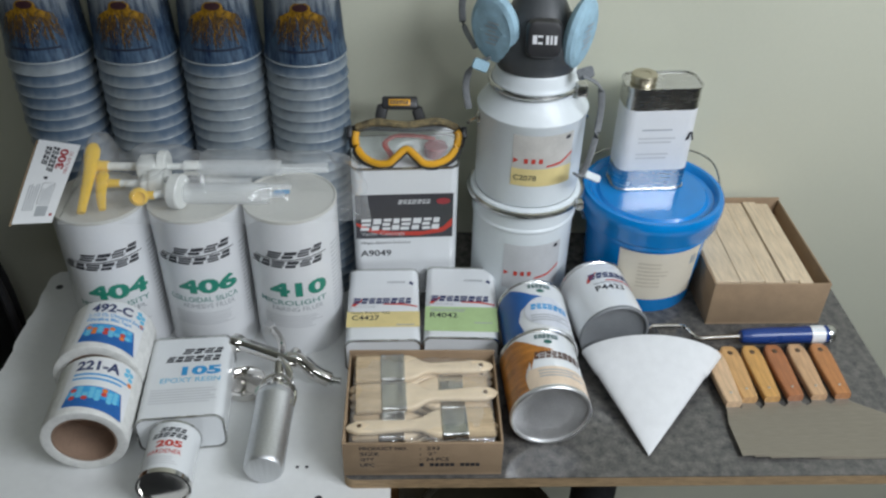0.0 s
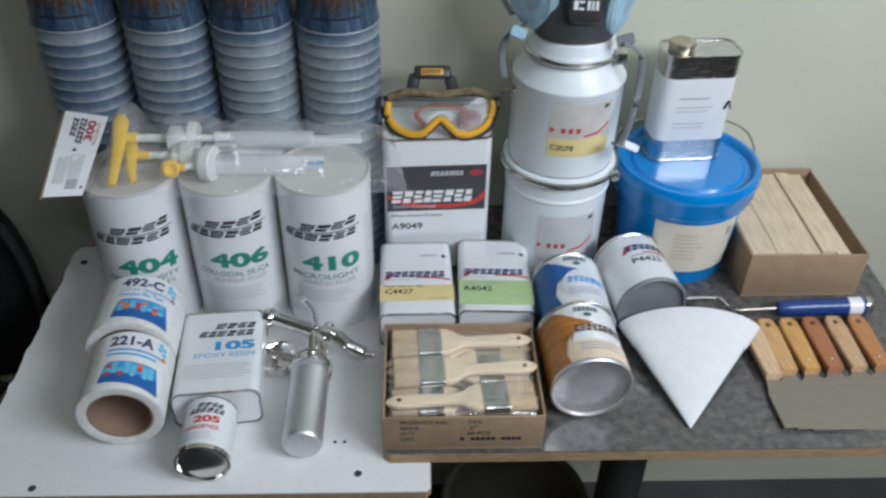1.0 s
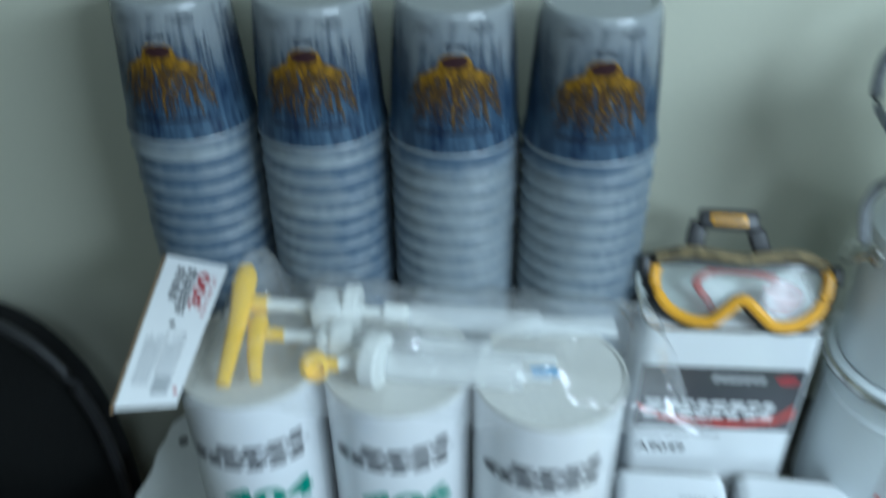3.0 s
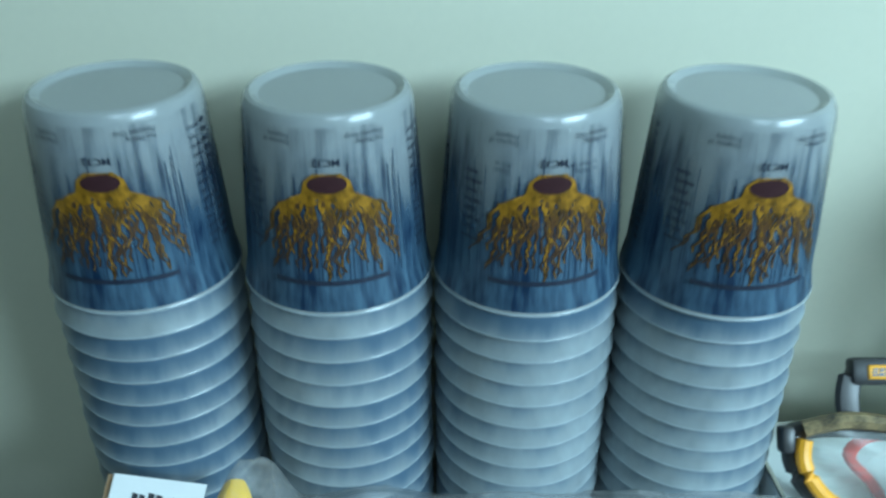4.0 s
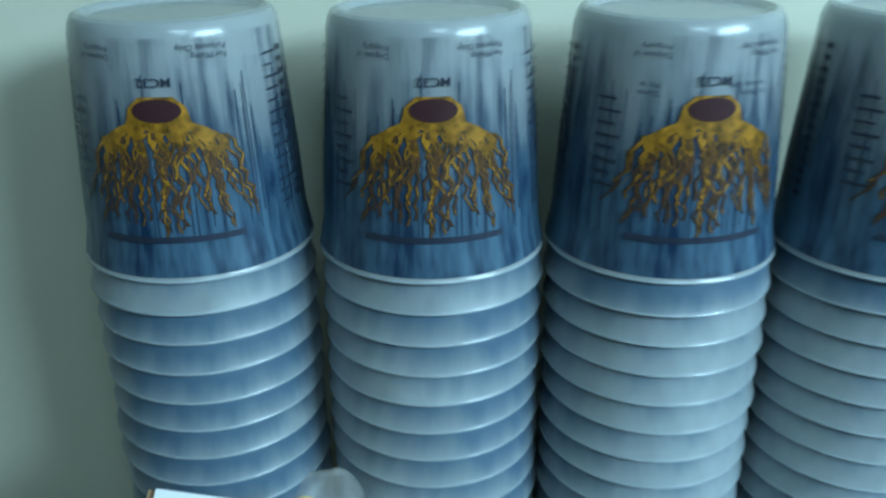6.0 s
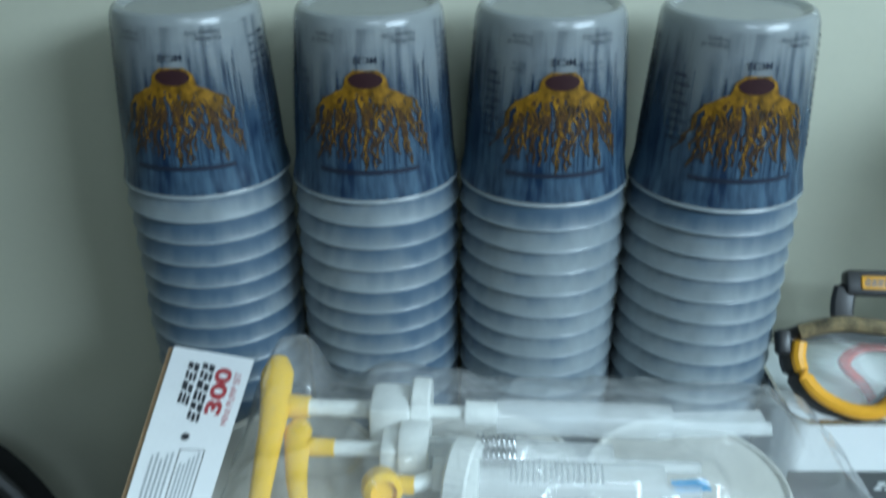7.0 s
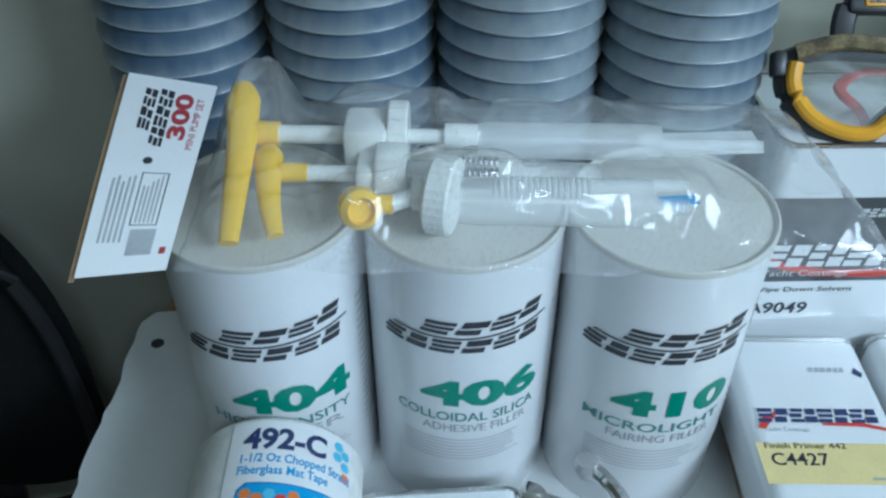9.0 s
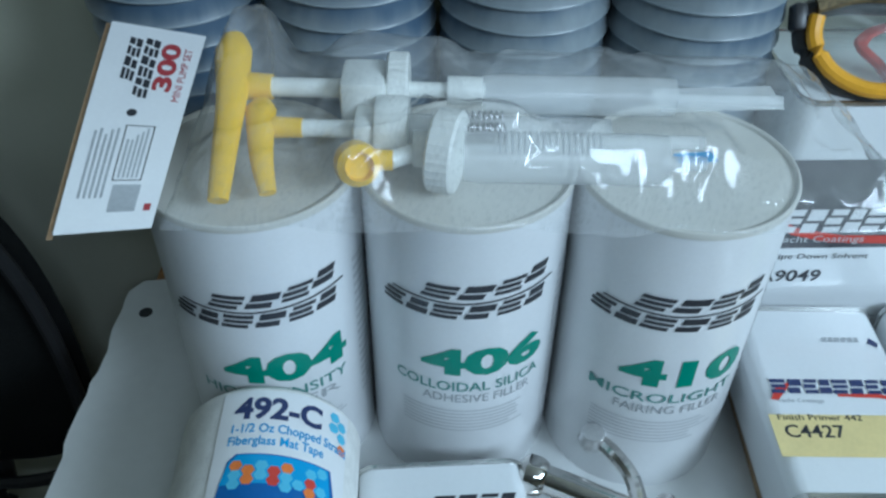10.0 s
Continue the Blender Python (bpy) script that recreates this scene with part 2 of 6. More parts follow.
def streak_ink(name, dark, pale, z0, z1):
    """Streaky blue ink, dense at the mouth of the cup and fading out towards its base."""
    m = mat(name, dark, 0.36)
    nt = m.node_tree
    b = nt.nodes["Principled BSDF"]
    tc = nt.nodes.new("ShaderNodeTexCoord")
    noises = []
    for k, (sc, st) in enumerate((((1, 1, 0.05), 170.0), ((1, 1, 0.45), 42.0), ((1, 1, 1.0), 26.0))):
        mp = nt.nodes.new("ShaderNodeMapping")
        mp.inputs["Scale"].default_value = sc
        ns = nt.nodes.new("ShaderNodeTexNoise")
        ns.inputs["Scale"].default_value, ns.inputs["Detail"].default_value = st, 3
        nt.links.new(tc.outputs["Object"], mp.inputs["Vector"])
        nt.links.new(mp.outputs[0], ns.inputs["Vector"])
        noises.append(ns)
    add = nt.nodes.new("ShaderNodeMath")
    add.operation = "ADD"
    nt.links.new(noises[0].outputs[0], add.inputs[0])
    nt.links.new(noises[1].outputs[0], add.inputs[1])
    con = nt.nodes.new("ShaderNodeMapRange")
    con.inputs[1].default_value, con.inputs[2].default_value = 0.80, 1.16
    nt.links.new(add.outputs[0], con.inputs[0])
    mx = nt.nodes.new("ShaderNodeMix")
    mx.data_type = "RGBA"
    mx.inputs[6].default_value, mx.inputs[7].default_value = (*dark, 1), (*pale, 1)
    nt.links.new(con.outputs[0], mx.inputs[0])
    nt.links.new(mx.outputs[2], b.inputs["Base Color"])
    sp = nt.nodes.new("ShaderNodeSeparateXYZ")
    nt.links.new(tc.outputs["Object"], sp.inputs[0])
    fade = nt.nodes.new("ShaderNodeMapRange")
    fade.inputs[1].default_value, fade.inputs[2].default_value = z0, z1
    fade.inputs[3].default_value, fade.inputs[4].default_value = 1.0, 0.0
    nt.links.new(sp.outputs[2], fade.inputs[0])
    off = nt.nodes.new("ShaderNodeMath")
    off.operation = "MULTIPLY_ADD"
    off.inputs[1].default_value = -0.95
    nt.links.new(con.outputs[0], off.inputs[0])
    two = nt.nodes.new("ShaderNodeMath")
    two.operation = "MULTIPLY"
    two.inputs[1].default_value = 2.0
    nt.links.new(fade.outputs[0], two.inputs[0])
    nt.links.new(two.outputs[0], off.inputs[2])
    soft = nt.nodes.new("ShaderNodeMapRange")
    soft.interpolation_type = "SMOOTHSTEP"
    soft.inputs[1].default_value, soft.inputs[2].default_value = -0.7, 1.15
    soft.inputs[4].default_value = 0.86
    nt.links.new(off.outputs[0], soft.inputs[0])
    nt.links.new(soft.outputs[0], b.inputs["Alpha"])
    return m


CUPSTREAK = streak_ink("streaky_blue_cup_print", (0.010, 0.026, 0.066), (0.080, 0.135, 0.205), 0.022, 0.114)
CUPSHADE = mat("dark_brown_cup_print", (0.035, 0.030, 0.030), 0.4, vary=0.2)
CUPYELLOW = mat("mustard_cup_print", (0.25, 0.130, 0.005), 0.4, vary=0.5, scale=110, fine=300)
CUPBROWN = mat("brown_cup_print", (0.085, 0.045, 0.018), 0.35, vary=0.25, scale=60)
CUPLINE = mat("blue_line_ink", (0.022, 0.040, 0.085), 0.4, vary=0.3, scale=90)
CUPINK = mat("dark_cup_ink", (0.022, 0.028, 0.05), 0.4, vary=0.2)
CUPMAROON = mat("maroon_cup_print", (0.040, 0.016, 0.020), 0.35, vary=0.2)

# speckled dark laminate of the worktop
COUNTER = mat("dark_speckled_laminate", (0.030, 0.032, 0.036), 0.11, vary=0.3, scale=70, fine=330, second=(0.17, 0.16, 0.145), second_amount=1.0)


# ---- mesh helpers ----
def finish(bm, name, smooth=35):
    bmesh.ops.recalc_face_normals(bm, faces=bm.faces)
    me = bpy.data.meshes.new(name)
    bm.to_mesh(me)
    bm.free()
    for p in me.polygons:
        p.use_smooth = True
    me.set_sharp_from_angle(angle=radians(smooth))
    return me


def part(name, bm, material, parent, label="", smooth=35):
    me = finish(bm, name, smooth)
    me.materials.append(material)
    ob = new(name, me)
    ob.parent = parent
    if label:
        ob["label"] = label
    return ob


def thing(name, m, label, category, group=""):
    ob = new(name)
    ob.empty_display_size = 0.05
    ob.matrix_world = m
    return tagged(ob, label, category, group)


def solid(name, bm, material, m=Matrix(), label="", category="", group="", kind=""):
    me = finish(bm, name)
    me.materials.append(material)
    ob = new(name, me)
    ob.matrix_world = m
    return tagged(ob, label, category, group, kind)


def box(x0, y0, z0, x1, y1, z1, bevel=0.0, seg=2, bm=None):
    own = bmesh.new()
    bmesh.ops.create_cube(own, size=1)
    for v in own.verts:
        v.co = Vector(((x0 + x1) / 2 + v.co.x * (x1 - x0), (y0 + y1) / 2 + v.co.y * (y1 - y0), (z0 + z1) / 2 + v.co.z * (z1 - z0)))
    if bevel:
        bmesh.ops.bevel(own, geom=own.edges[:], offset=bevel, segments=seg, profile=0.5, affect="EDGES")
    return merge(bm, own)


def merge(bm, own):
    if bm is None:
        return own
    me = bpy.data.meshes.new("tmp")
    own.to_mesh(me)
    own.free()
    bm.from_mesh(me)
    bpy.data.meshes.remove(me)
    return bm


def moved(bm, m):
    bmesh.ops.transform(bm, matrix=m, verts=bm.verts)
    return bm


def lathe(profile, seg=48):
    """Turn a profile of (radius, height) about z."""
    bm = bmesh.new()
    rings = []
    for r, z in profile:
        if r < 1e-6:
            rings.append([bm.verts.new((0, 0, z))])
        else:
            rings.append([bm.verts.new((r * math.cos(math.tau * i / seg), r * math.sin(math.tau * i / seg), z)) for i in range(seg)])
    for a, b in zip(rings, rings[1:]):
        for i in range(seg):
            j = (i + 1) % seg
            q = [a[i % len(a)], a[j % len(a)], b[j % len(b)], b[i % len(b)]]
            q = list(dict.fromkeys(q))
            if len(q) > 2:
                bm.faces.new(q)
    return bm


def rounded(w, d, r, n=6):
    """The outline of a rounded rectangle, counter-clockwise."""
    pts = []
    for cx, cy, a0 in ((w / 2 - r, d / 2 - r, 0), (-w / 2 + r, d / 2 - r, 90), (-w / 2 + r, -d / 2 + r, 180), (w / 2 - r, -d / 2 + r, 270)):
        for i in range(n + 1):
            a = radians(a0 + 90 * i / n)
            pts.append((cx + r * math.cos(a), cy + r * math.sin(a)))
    return pts


def loft(loops, cap=True):
    """Skin a row of closed loops that have the same number of points."""
    bm = bmesh.new()
    vs = [[bm.verts.new(p) for p in lp] for lp in loops]
    for a, b in zip(vs, vs[1:]):
        n = len(a)
        for i in range(n):
            bm.faces.new((a[i], a[(i + 1) % n], b[(i + 1) % n], b[i]))
    if cap:
        bm.faces.new(list(reversed(vs[0])))
        bm.faces.new(vs[-1])
    return bm


def rprism(w, d, rows, r):
    """A rounded-rectangle body from rows of (height, inset)."""
    return loft([[(x, y, z) for x, y in rounded(w - 2 * i, d - 2 * i, max(0.002, r - i))] for z, i in rows])


def tube(points, r, seg=10, closed=False, flat=1.0):
    pts = [Vector(p) for p in points]
    n = len(pts)
    rads = r if isinstance(r, list) else [r] * n
    loops = []
    for i, p in enumerate(pts):
        a = pts[(i - 1) % n] if closed or i > 0 else p
        b = pts[(i + 1) % n] if closed or i < n - 1 else p
        d = (b - a).normalized()
        up = Vector((0, 0, 1)) if abs(d.z) < 0.9 else Vector((0, 1, 0))
        s = d.cross(up).normalized()
        u = s.cross(d)
        loops.append([p + s * (rads[i] * math.cos(math.tau * k / seg)) + u * (rads[i] * flat * math.sin(math.tau * k / seg)) for k in range(seg)])
    if closed:
        loops.append(loops[0])
        bm = loft(loops, False)
        bmesh.ops.remove_doubles(bm, verts=bm.verts, dist=1e-6)
        return bm
    return loft(loops)


def curve_pts(points, n=6):
    """A smooth line through the points."""
    p = [Vector(q) for q in points]
    out = []
    for i in range(len(p) - 1):
        a, b, c, d = p[max(0, i - 1)], p[i], p[i + 1], p[min(len(p) - 1, i + 2)]
        for k in range(n):
            t = k / n
            out.append(0.5 * ((2 * b) + (c - a) * t + (2 * a - 5 * b + 4 * c - d) * t * t + (3 * b - a - 3 * c + d) * t ** 3))
    return out + [p[-1]]


# ---- printed marks: flat shapes laid on a surface ----
def slice_up(bm, step):
    for ax in (0, 1):
        lo = min(v.co[ax] for v in bm.verts)
        hi = max(v.co[ax] for v in bm.verts)
        for k in range(1, int((hi - lo) / step) + 1):
            no = Vector((1, 0, 0)) if ax == 0 else Vector((0, 1, 0))
            bmesh.ops.bisect_plane(bm, geom=bm.verts[:] + bm.edges[:] + bm.faces[:], plane_co=no * (lo + k * step), plane_no=no)


def lay(bm, way, step=0.0):
    """Lay a flat mark onto a surface: way maps (u, v) to a place."""
    if step:
        slice_up(bm, step)
    for v in bm.verts:
        v.co = Vector(way(v.co.x, v.co.y))
    return bm


def shape(*polys):
    bm = bmesh.new()
    for pts in polys:
        bm.faces.new([bm.verts.new((x, y, 0)) for x, y in pts])
    return bm


def bar(u0, v0, u1, v1, lean=0.0):
    return [(u0, v0), (u1, v0), (u1 + lean, v1), (u0 + lean, v1)]


def oval(cx, cy, rx, ry, n=20):
    return [(cx + rx * math.cos(math.tau * i / n), cy + ry * math.sin(math.tau * i / n)) for i in range(n)]


def letters(body, u, v, width, height, bold=0.0, lean=0.0, turn=0.0):
    """Lettering whose box is width x height with its lower left corner at (u, v)."""
    cu = bpy.data.curves.new("lettering", "FONT")
    cu.body, cu.size, cu.resolution_u, cu.offset, cu.shear = body, 1.0, 3, bold, lean
    ob = new("lettering", cu)
    bpy.context.view_layer.update()
    me = bpy.data.meshes.new_from_object(ob.evaluated_get(bpy.context.evaluated_depsgraph_get()))
    bpy.data.objects.remove(ob)
    bpy.data.curves.remove(cu)
    bm = bmesh.new()
    bm.from_mesh(me)
    bpy.data.meshes.remove(me)
    xs, ys = [w.co.x for w in bm.verts], [w.co.y for w in bm.verts]
    x0, y0, sx, sy = min(xs), min(ys), width / (max(xs) - min(xs)), height / (max(ys) - min(ys))
    c, s = math.cos(radians(turn)), math.sin(radians(turn))
    for w in bm.verts:
        x, y = (w.co.x - x0) * sx, (w.co.y - y0) * sy
        w.co = Vector((u + c * x - s * y, v + s * x + c * y, 0))
    return bm


# blocks cut into level bars in four ways
MARKS = (
    ((0, 0, 0.90, 0.27), (0.05, 0.38, 1, 0.62), (0, 0.73, 1, 1)),
    ((0, 0, 1, 0.44), (0.10, 0.56, 0.92, 1)),
    ((0.06, 0, 1, 0.25), (0, 0.36, 0.88, 0.64), (0.10, 0.75, 1, 1)),
    ((0, 0, 0.84, 0.40), (0.08, 0.52, 1, 1)),
)
WIDE = (1.12, 0.86, 1.0, 1.02)


def block_mark(u, v, width, height, count, lean=0.25, rise=0.0):
    """A logo drawn as a row of plain slanted blocks with notches."""
    polys = []
    w = width / count
    sl = lean * height
    x = u
    for i in range(count):
        k = (i * 3 + count) % 4
        y = v + rise * (i / max(1, count - 1)) ** 2
        for x0, y0, x1, y1 in MARKS[k]:
            polys.append([(x + w * WIDE[k] * 0.87 * p + sl * q, y + height * q) for p, q in ((x0, y0), (x1, y0), (x1, y1), (x0, y1))])
        x += w * WIDE[k]
    return shape(*polys)


def lines(u0, v0, u1, v1, rows, seed=0):
    """Small print as plain bars."""
    rnd = random.Random(seed)
    h = (v1 - v0) / rows
    polys = []
    for i in range(rows):
        e = u1 - rnd.random() * 0.3 * (u1 - u0)
        polys.append(bar(u0, v1 - (i + 0.72) * h, e, v1 - (i + 0.3) * h))
    return shape(*polys)


def on_round(r, off=0.0006):
    return lambda u, v: ((r + off) * math.sin(u / r), -(r + off) * math.cos(u / r), v)


def on_flat(y, off=0.0006):
    return lambda u, v: (u, y - off, v)


# ---- setting ----
FLOOR_Z, BACK_Y = -0.84, 0.03


def setting(name, bm, material, label, m=Matrix()):
    return solid(name, bm, material, m, label, name.split("_")[0], "", "structure")


setting("floor", box(-3.6, -4.6, FLOOR_Z - 0.1, 3.0, 0.2, FLOOR_Z), FLOOR, "dark grey smooth floor of the room")
setting("wall_north", box(-3.6, BACK_Y, FLOOR_Z, 3.0, 0.15, 1.55), WALL, "pale olive-cream painted wall behind the table")
setting("wall_west", box(-3.6, -4.5, FLOOR_Z, -3.5, BACK_Y, 1.55), WALL, "pale olive-cream painted side wall")
setting("wall_east", box(2.9, -4.5, FLOOR_Z, 3.0, BACK_Y, 1.55), WALL, "pale olive-cream painted side wall")
setting("wall_south", box(-3.6, -4.6, FLOOR_Z, 3.0, -4.5, 1.55), WALL, "pale olive-cream painted wall facing the table")
setting("ceiling", box(-3.6, -4.6, 1.55, 3.0, 0.15, 1.65), CEIL, "plain white painted ceiling")


# ---- tables ----
BOARD_Z = -0.02


def make_workbench():
    t = thing("white_workbench", Matrix(), "white laminate bench top with chipped edge on pine posts", "bench")
    rnd = random.Random(4)
    outline = [(-0.585, 0.022), (-0.585, -0.062), (-0.612, -0.066)]
    outline += [(-0.621 + rnd.uniform(-0.0025, 0.0025), -0.08 - i * 0.0125) for i in range(40)]
    outline += [(-0.614, -0.583), (-0.018, -0.585), (-0.012, -0.579), (-0.012, 0.022)]
    part("laminate_top", loft([[(x, y, BOARD_Z - 0.003) for x, y in outline], [(x, y, BOARD_Z - 0.0006) for x, y in outline], [(x * 0.999, y * 0.999, BOARD_Z) for x, y in outline]]), BOARD, t, "white laminate surface with chipped edge")
    part("plywood_core", loft([[(x * 0.997, y * 0.998, BOARD_Z - 0.016) for x, y in outline], [(x * 0.997, y * 0.998, BOARD_Z - 0.0032) for x, y in outline]]), PLY, t, "raw plywood edge")
    for x0, x1 in ((-0.61, -0.46), (-0.135, -0.016)):
        part("post", box(x0, -0.575, FLOOR_Z, x1, -0.50, BOARD_Z - 0.0165, 0.003), TIMBER, t, "orange pine post")
        part("post", box(x0, -0.10, FLOOR_Z, x1, -0.02, BOARD_Z - 0.0165, 0.003), TIMBER, t, "orange pine post")
    part("rail", box(-0.46, -0.16, -0.14, -0.135, -0.12, BOARD_Z - 0.0165, 0.003), TIMBER, t, "pine rail")
    for x, y, r in ((-0.598, -0.108, 0.0055), (-0.527, -0.572, 0.0045), (-0.581, -0.553, 0.004), (-0.108, -0.556, 0.0045), (-0.142, -0.503, 0.0022), (-0.129, -0.503, 0.0022)):
        part("screw_hole", moved(lathe([(0, 0.0002), (r * 0.8, 0.0002), (r, 0.0006), (r * 1.15, 0.0002), (r * 1.15, 0)], 16), pose(x, y, BOARD_Z)), BLACK, t, "dark screw hole")
    return t


make_workbench()


def make_counter():
    t = thing("counter_table", Matrix(), "dark speckled laminate counter with worn wooden edge on a black pedestal", "table")
    pts = [(x + 0.3365, y - 0.255) for x, y in rounded(0.823, 0.57, 0.014)]
    part("laminate_top", loft([[(x, y, -0.0015) for x, y in pts], [(x, y, 0.0) for x, y in pts]]), COUNTER, t, "dark speckled laminate")
    part("edge_core", loft([[(x, y, -0.0198) for x, y in pts], [(x, y, -0.0016) for x, y in pts]]), PLY, t, "worn brown wooden edge")
    part("pedestal", moved(lathe([(0, FLOOR_Z + 0.02), (0.04, FLOOR_Z + 0.02), (0.04, -0.03), (0.05, -0.03), (0.05, -0.0205), (0, -0.0205)], 24), pose(0.345, -0.3, 0)), BLACKPLASTIC, t, "black steel pedestal")
    part("foot_plate", moved(lathe([(0, FLOOR_Z), (0.24, FLOOR_Z), (0.24, FLOOR_Z + 0.008), (0.05, FLOOR_Z + 0.0195), (0, FLOOR_Z + 0.0195)], 32), pose(0.345, -0.3, 0)), BLACKPLASTIC, t)
    return t


make_counter()


BINMAT = mat("olive_bin_plastic", (0.06, 0.055, 0.035), 0.5)


def make_bin():
    t = thing("waste_bin", pose(0.16, -0.28, FLOOR_Z), "dark olive round waste bin under the counter", "bin")
    part("shell", lathe([(0, 0.004), (0.105, 0.004), (0.105, 0), (0.11, 0), (0.135, 0.36), (0.14, 0.365), (0.135, 0.37), (0.128, 0.365), (0.104, 0.01), (0, 0.01)], 40), BINMAT, t)
    part("rim", tube([(0.137 * math.cos(a), 0.137 * math.sin(a), 0.366) for a in (math.tau * i / 48 for i in range(48))], 0.006, 8, True), BINMAT, t, "rolled rim")


make_bin()


def make_chair():
    t = thing("office_chair", pose(-0.90, -0.10, FLOOR_Z), "black office chair with rounded mesh backrest beside the bench", "chair")
    c = 0.73

    def squarish(q):
        return math.copysign(abs(q) ** 0.77, q)

    ring = [(0.198 * squarish(math.sin(a)), 0.02 * math.cos(a) ** 2, c + 0.25 * squarish(math.cos(a))) for a in (math.tau * i / 56 for i in range(56))]
    part("backrest_rim", tube(ring, 0.008, 8, True), BLACKPLASTIC, t, "glossy black rim")
    bm = bmesh.new()
    rows = []
    for k in range(9):
        s = k / 8
        rows.append([bm.verts.new((x * s, 0.004 + y * s - 0.03 * (1 - s * s) + 0.03, c + (z - c) * s)) for x, y, z in ring] if k else [bm.verts.new((0, 0.004, c))])
    for a, b in zip(rows, rows[1:]):
        for i in range(56):
            j = (i + 1) % 56
            bm.faces.new((a[0], b[i], b[j]) if len(a) == 1 else (a[i], b[i], b[j], a[j]))
    bmesh.ops.solidify(bm, geom=bm.faces[:], thickness=0.006)
    part("backrest", bm, CHAIRMESH, t, "black woven mesh")
    part("back_support", tube(curve_pts([(0, 0.04, 0.68), (0, 0.07, 0.55), (0, 0.05, 0.4), (0, -0.1, 0.385)]), 0.02, 10), BLACKPLASTIC, t)
    part("seat", moved(rprism(0.46, 0.44, [(0.39, 0.03), (0.41, 0.0), (0.44, 0.0), (0.46, 0.02), (0.465, 0.06)], 0.12), pose(0, -0.24, 0)), CHAIRMESH, t)
    part("column", moved(lathe([(0, 0.08), (0.025, 0.08), (0.025, 0.39), (0, 0.39)], 20), pose(0, -0.22, 0)), BLACKPLASTIC, t)
    for i in range(5):
        a = math.tau * i / 5 + 0.4
        part("base_arm", tube([(0, -0.22, 0.09), (0.27 * math.cos(a), -0.22 + 0.27 * math.sin(a), 0.06)], 0.018, 8), BLACKPLASTIC, t)
        part("castor", moved(lathe([(0, -0.02), (0.024, -0.02), (0.026, 0), (0.024, 0.02), (0, 0.02)], 16), pose(0.27 * math.cos(a), -0.22 + 0.27 * math.sin(a), 0.027, 90, 0, 40 * i)), BLACKPLASTIC, t)


make_chair()


# ---- filler canisters ----
def make_canister(x, y, turn, drop, number, words, sub, label):
    r = 0.0690
    t = thing("filler_canister", pose(x, y, BOARD_Z, 0, 0, turn), label, "canister", "row of filler canisters")
    part("body", lathe([(0, 0.003), (r - 0.004, 0.003), (r - 0.003, 0), (r - 0.0005, 0), (r, 0.002), (r, 0.2535), (0, 0.2535)], 72), PAPERLABEL, t, "glossy white label wrapped round a card tube")
    part("lid", lathe([(r - 0.0002, 0.2537), (r + 0.0006, 0.2539), (r + 0.0008, 0.2570), (r + 0.0002, 0.2584), (r - 0.0010, 0.2588), (r - 0.0024, 0.2578), (r - 0.0030, 0.2560), (0, 0.2552), (0, 0.2537)], 72), LIDMILK, t, "milky translucent plastic lid")
    w = on_round(r)
    d = drop
    part("logo_mark", lay(block_mark(-0.029, 0.199 - d, 0.086, 0.0118, 4, 0.45, 0.006), w, 0.004), BLACK, t, "black slanted logo blocks")
    part("logo_mark", lay(block_mark(-0.060, 0.1815 - d, 0.120, 0.0118, 6, 0.30, 0.003), w, 0.004), BLACK, t, "black slanted logo blocks")
    part("logo_rule", lay(shape([(-0.050, 0.1955 - d), (0.0, 0.1950 - d), (0.064, 0.199 - d), (0.064, 0.2004 - d), (0.0, 0.1966 - d), (-0.050, 0.1970 - d)]), w, 0.004), BLACK, t)
    part("lettering", lay(letters(number, -0.029, 0.1265 - d, 0.090, 0.0275, 0.045), w, 0.004), GREEN, t, "green product number")
    part("lettering", lay(letters(words, -0.049, 0.110 - d, 0.108, 0.0095, 0.006), w, 0.004), TEALGREY, t, "grey-green capitals")
    part("lettering", lay(letters(sub, -0.028, 0.098 - d, 0.080, 0.0085, 0.0), w, 0.004), GREY, t, "grey capitals")
    part("small_print", lay(lines(-0.044, 0.064 - d, 0.056, 0.090 - d, 7, len(words)), w, 0.006), LIGHTGREY, t)
    part("side_panel_print", lay(lines(0.075, 0.06, 0.125, 0.2, 18, 3), w, 0.006), LIGHTGREY, t)


TEALGREY = mat("teal_grey_print", (0.10, 0.28, 0.25), 0.4)
make_canister(-0.4430, -0.215, 5, 0.008, "404", "HIGH DENSITY", "FILLER", "tall white canister with green 404 and milky lid")
make_canister(-0.3040, -0.2105, 0, 0.0, "406", "COLLOIDAL SILICA", "ADHESIVE FILLER", "tall white canister with green 406 and milky lid")
make_canister(-0.1650, -0.2115, -4, 0.006, "410", "MICROLIGHT", "FAIRING FILLER", "tall white canister with green 410 and milky lid")


# ---- stacks of mixing cups, upside down ----
CUP_H, CUP_TOP, CUP_RIM, CUP_STEP = 0.125, 0.0510, 0.0598, 0.0178


def cup_r(v):
    """The cup's outer radius at the height v over its rim."""
    return CUP_RIM + (CUP_TOP - CUP_RIM) * min(1.0, v / CUP_H)


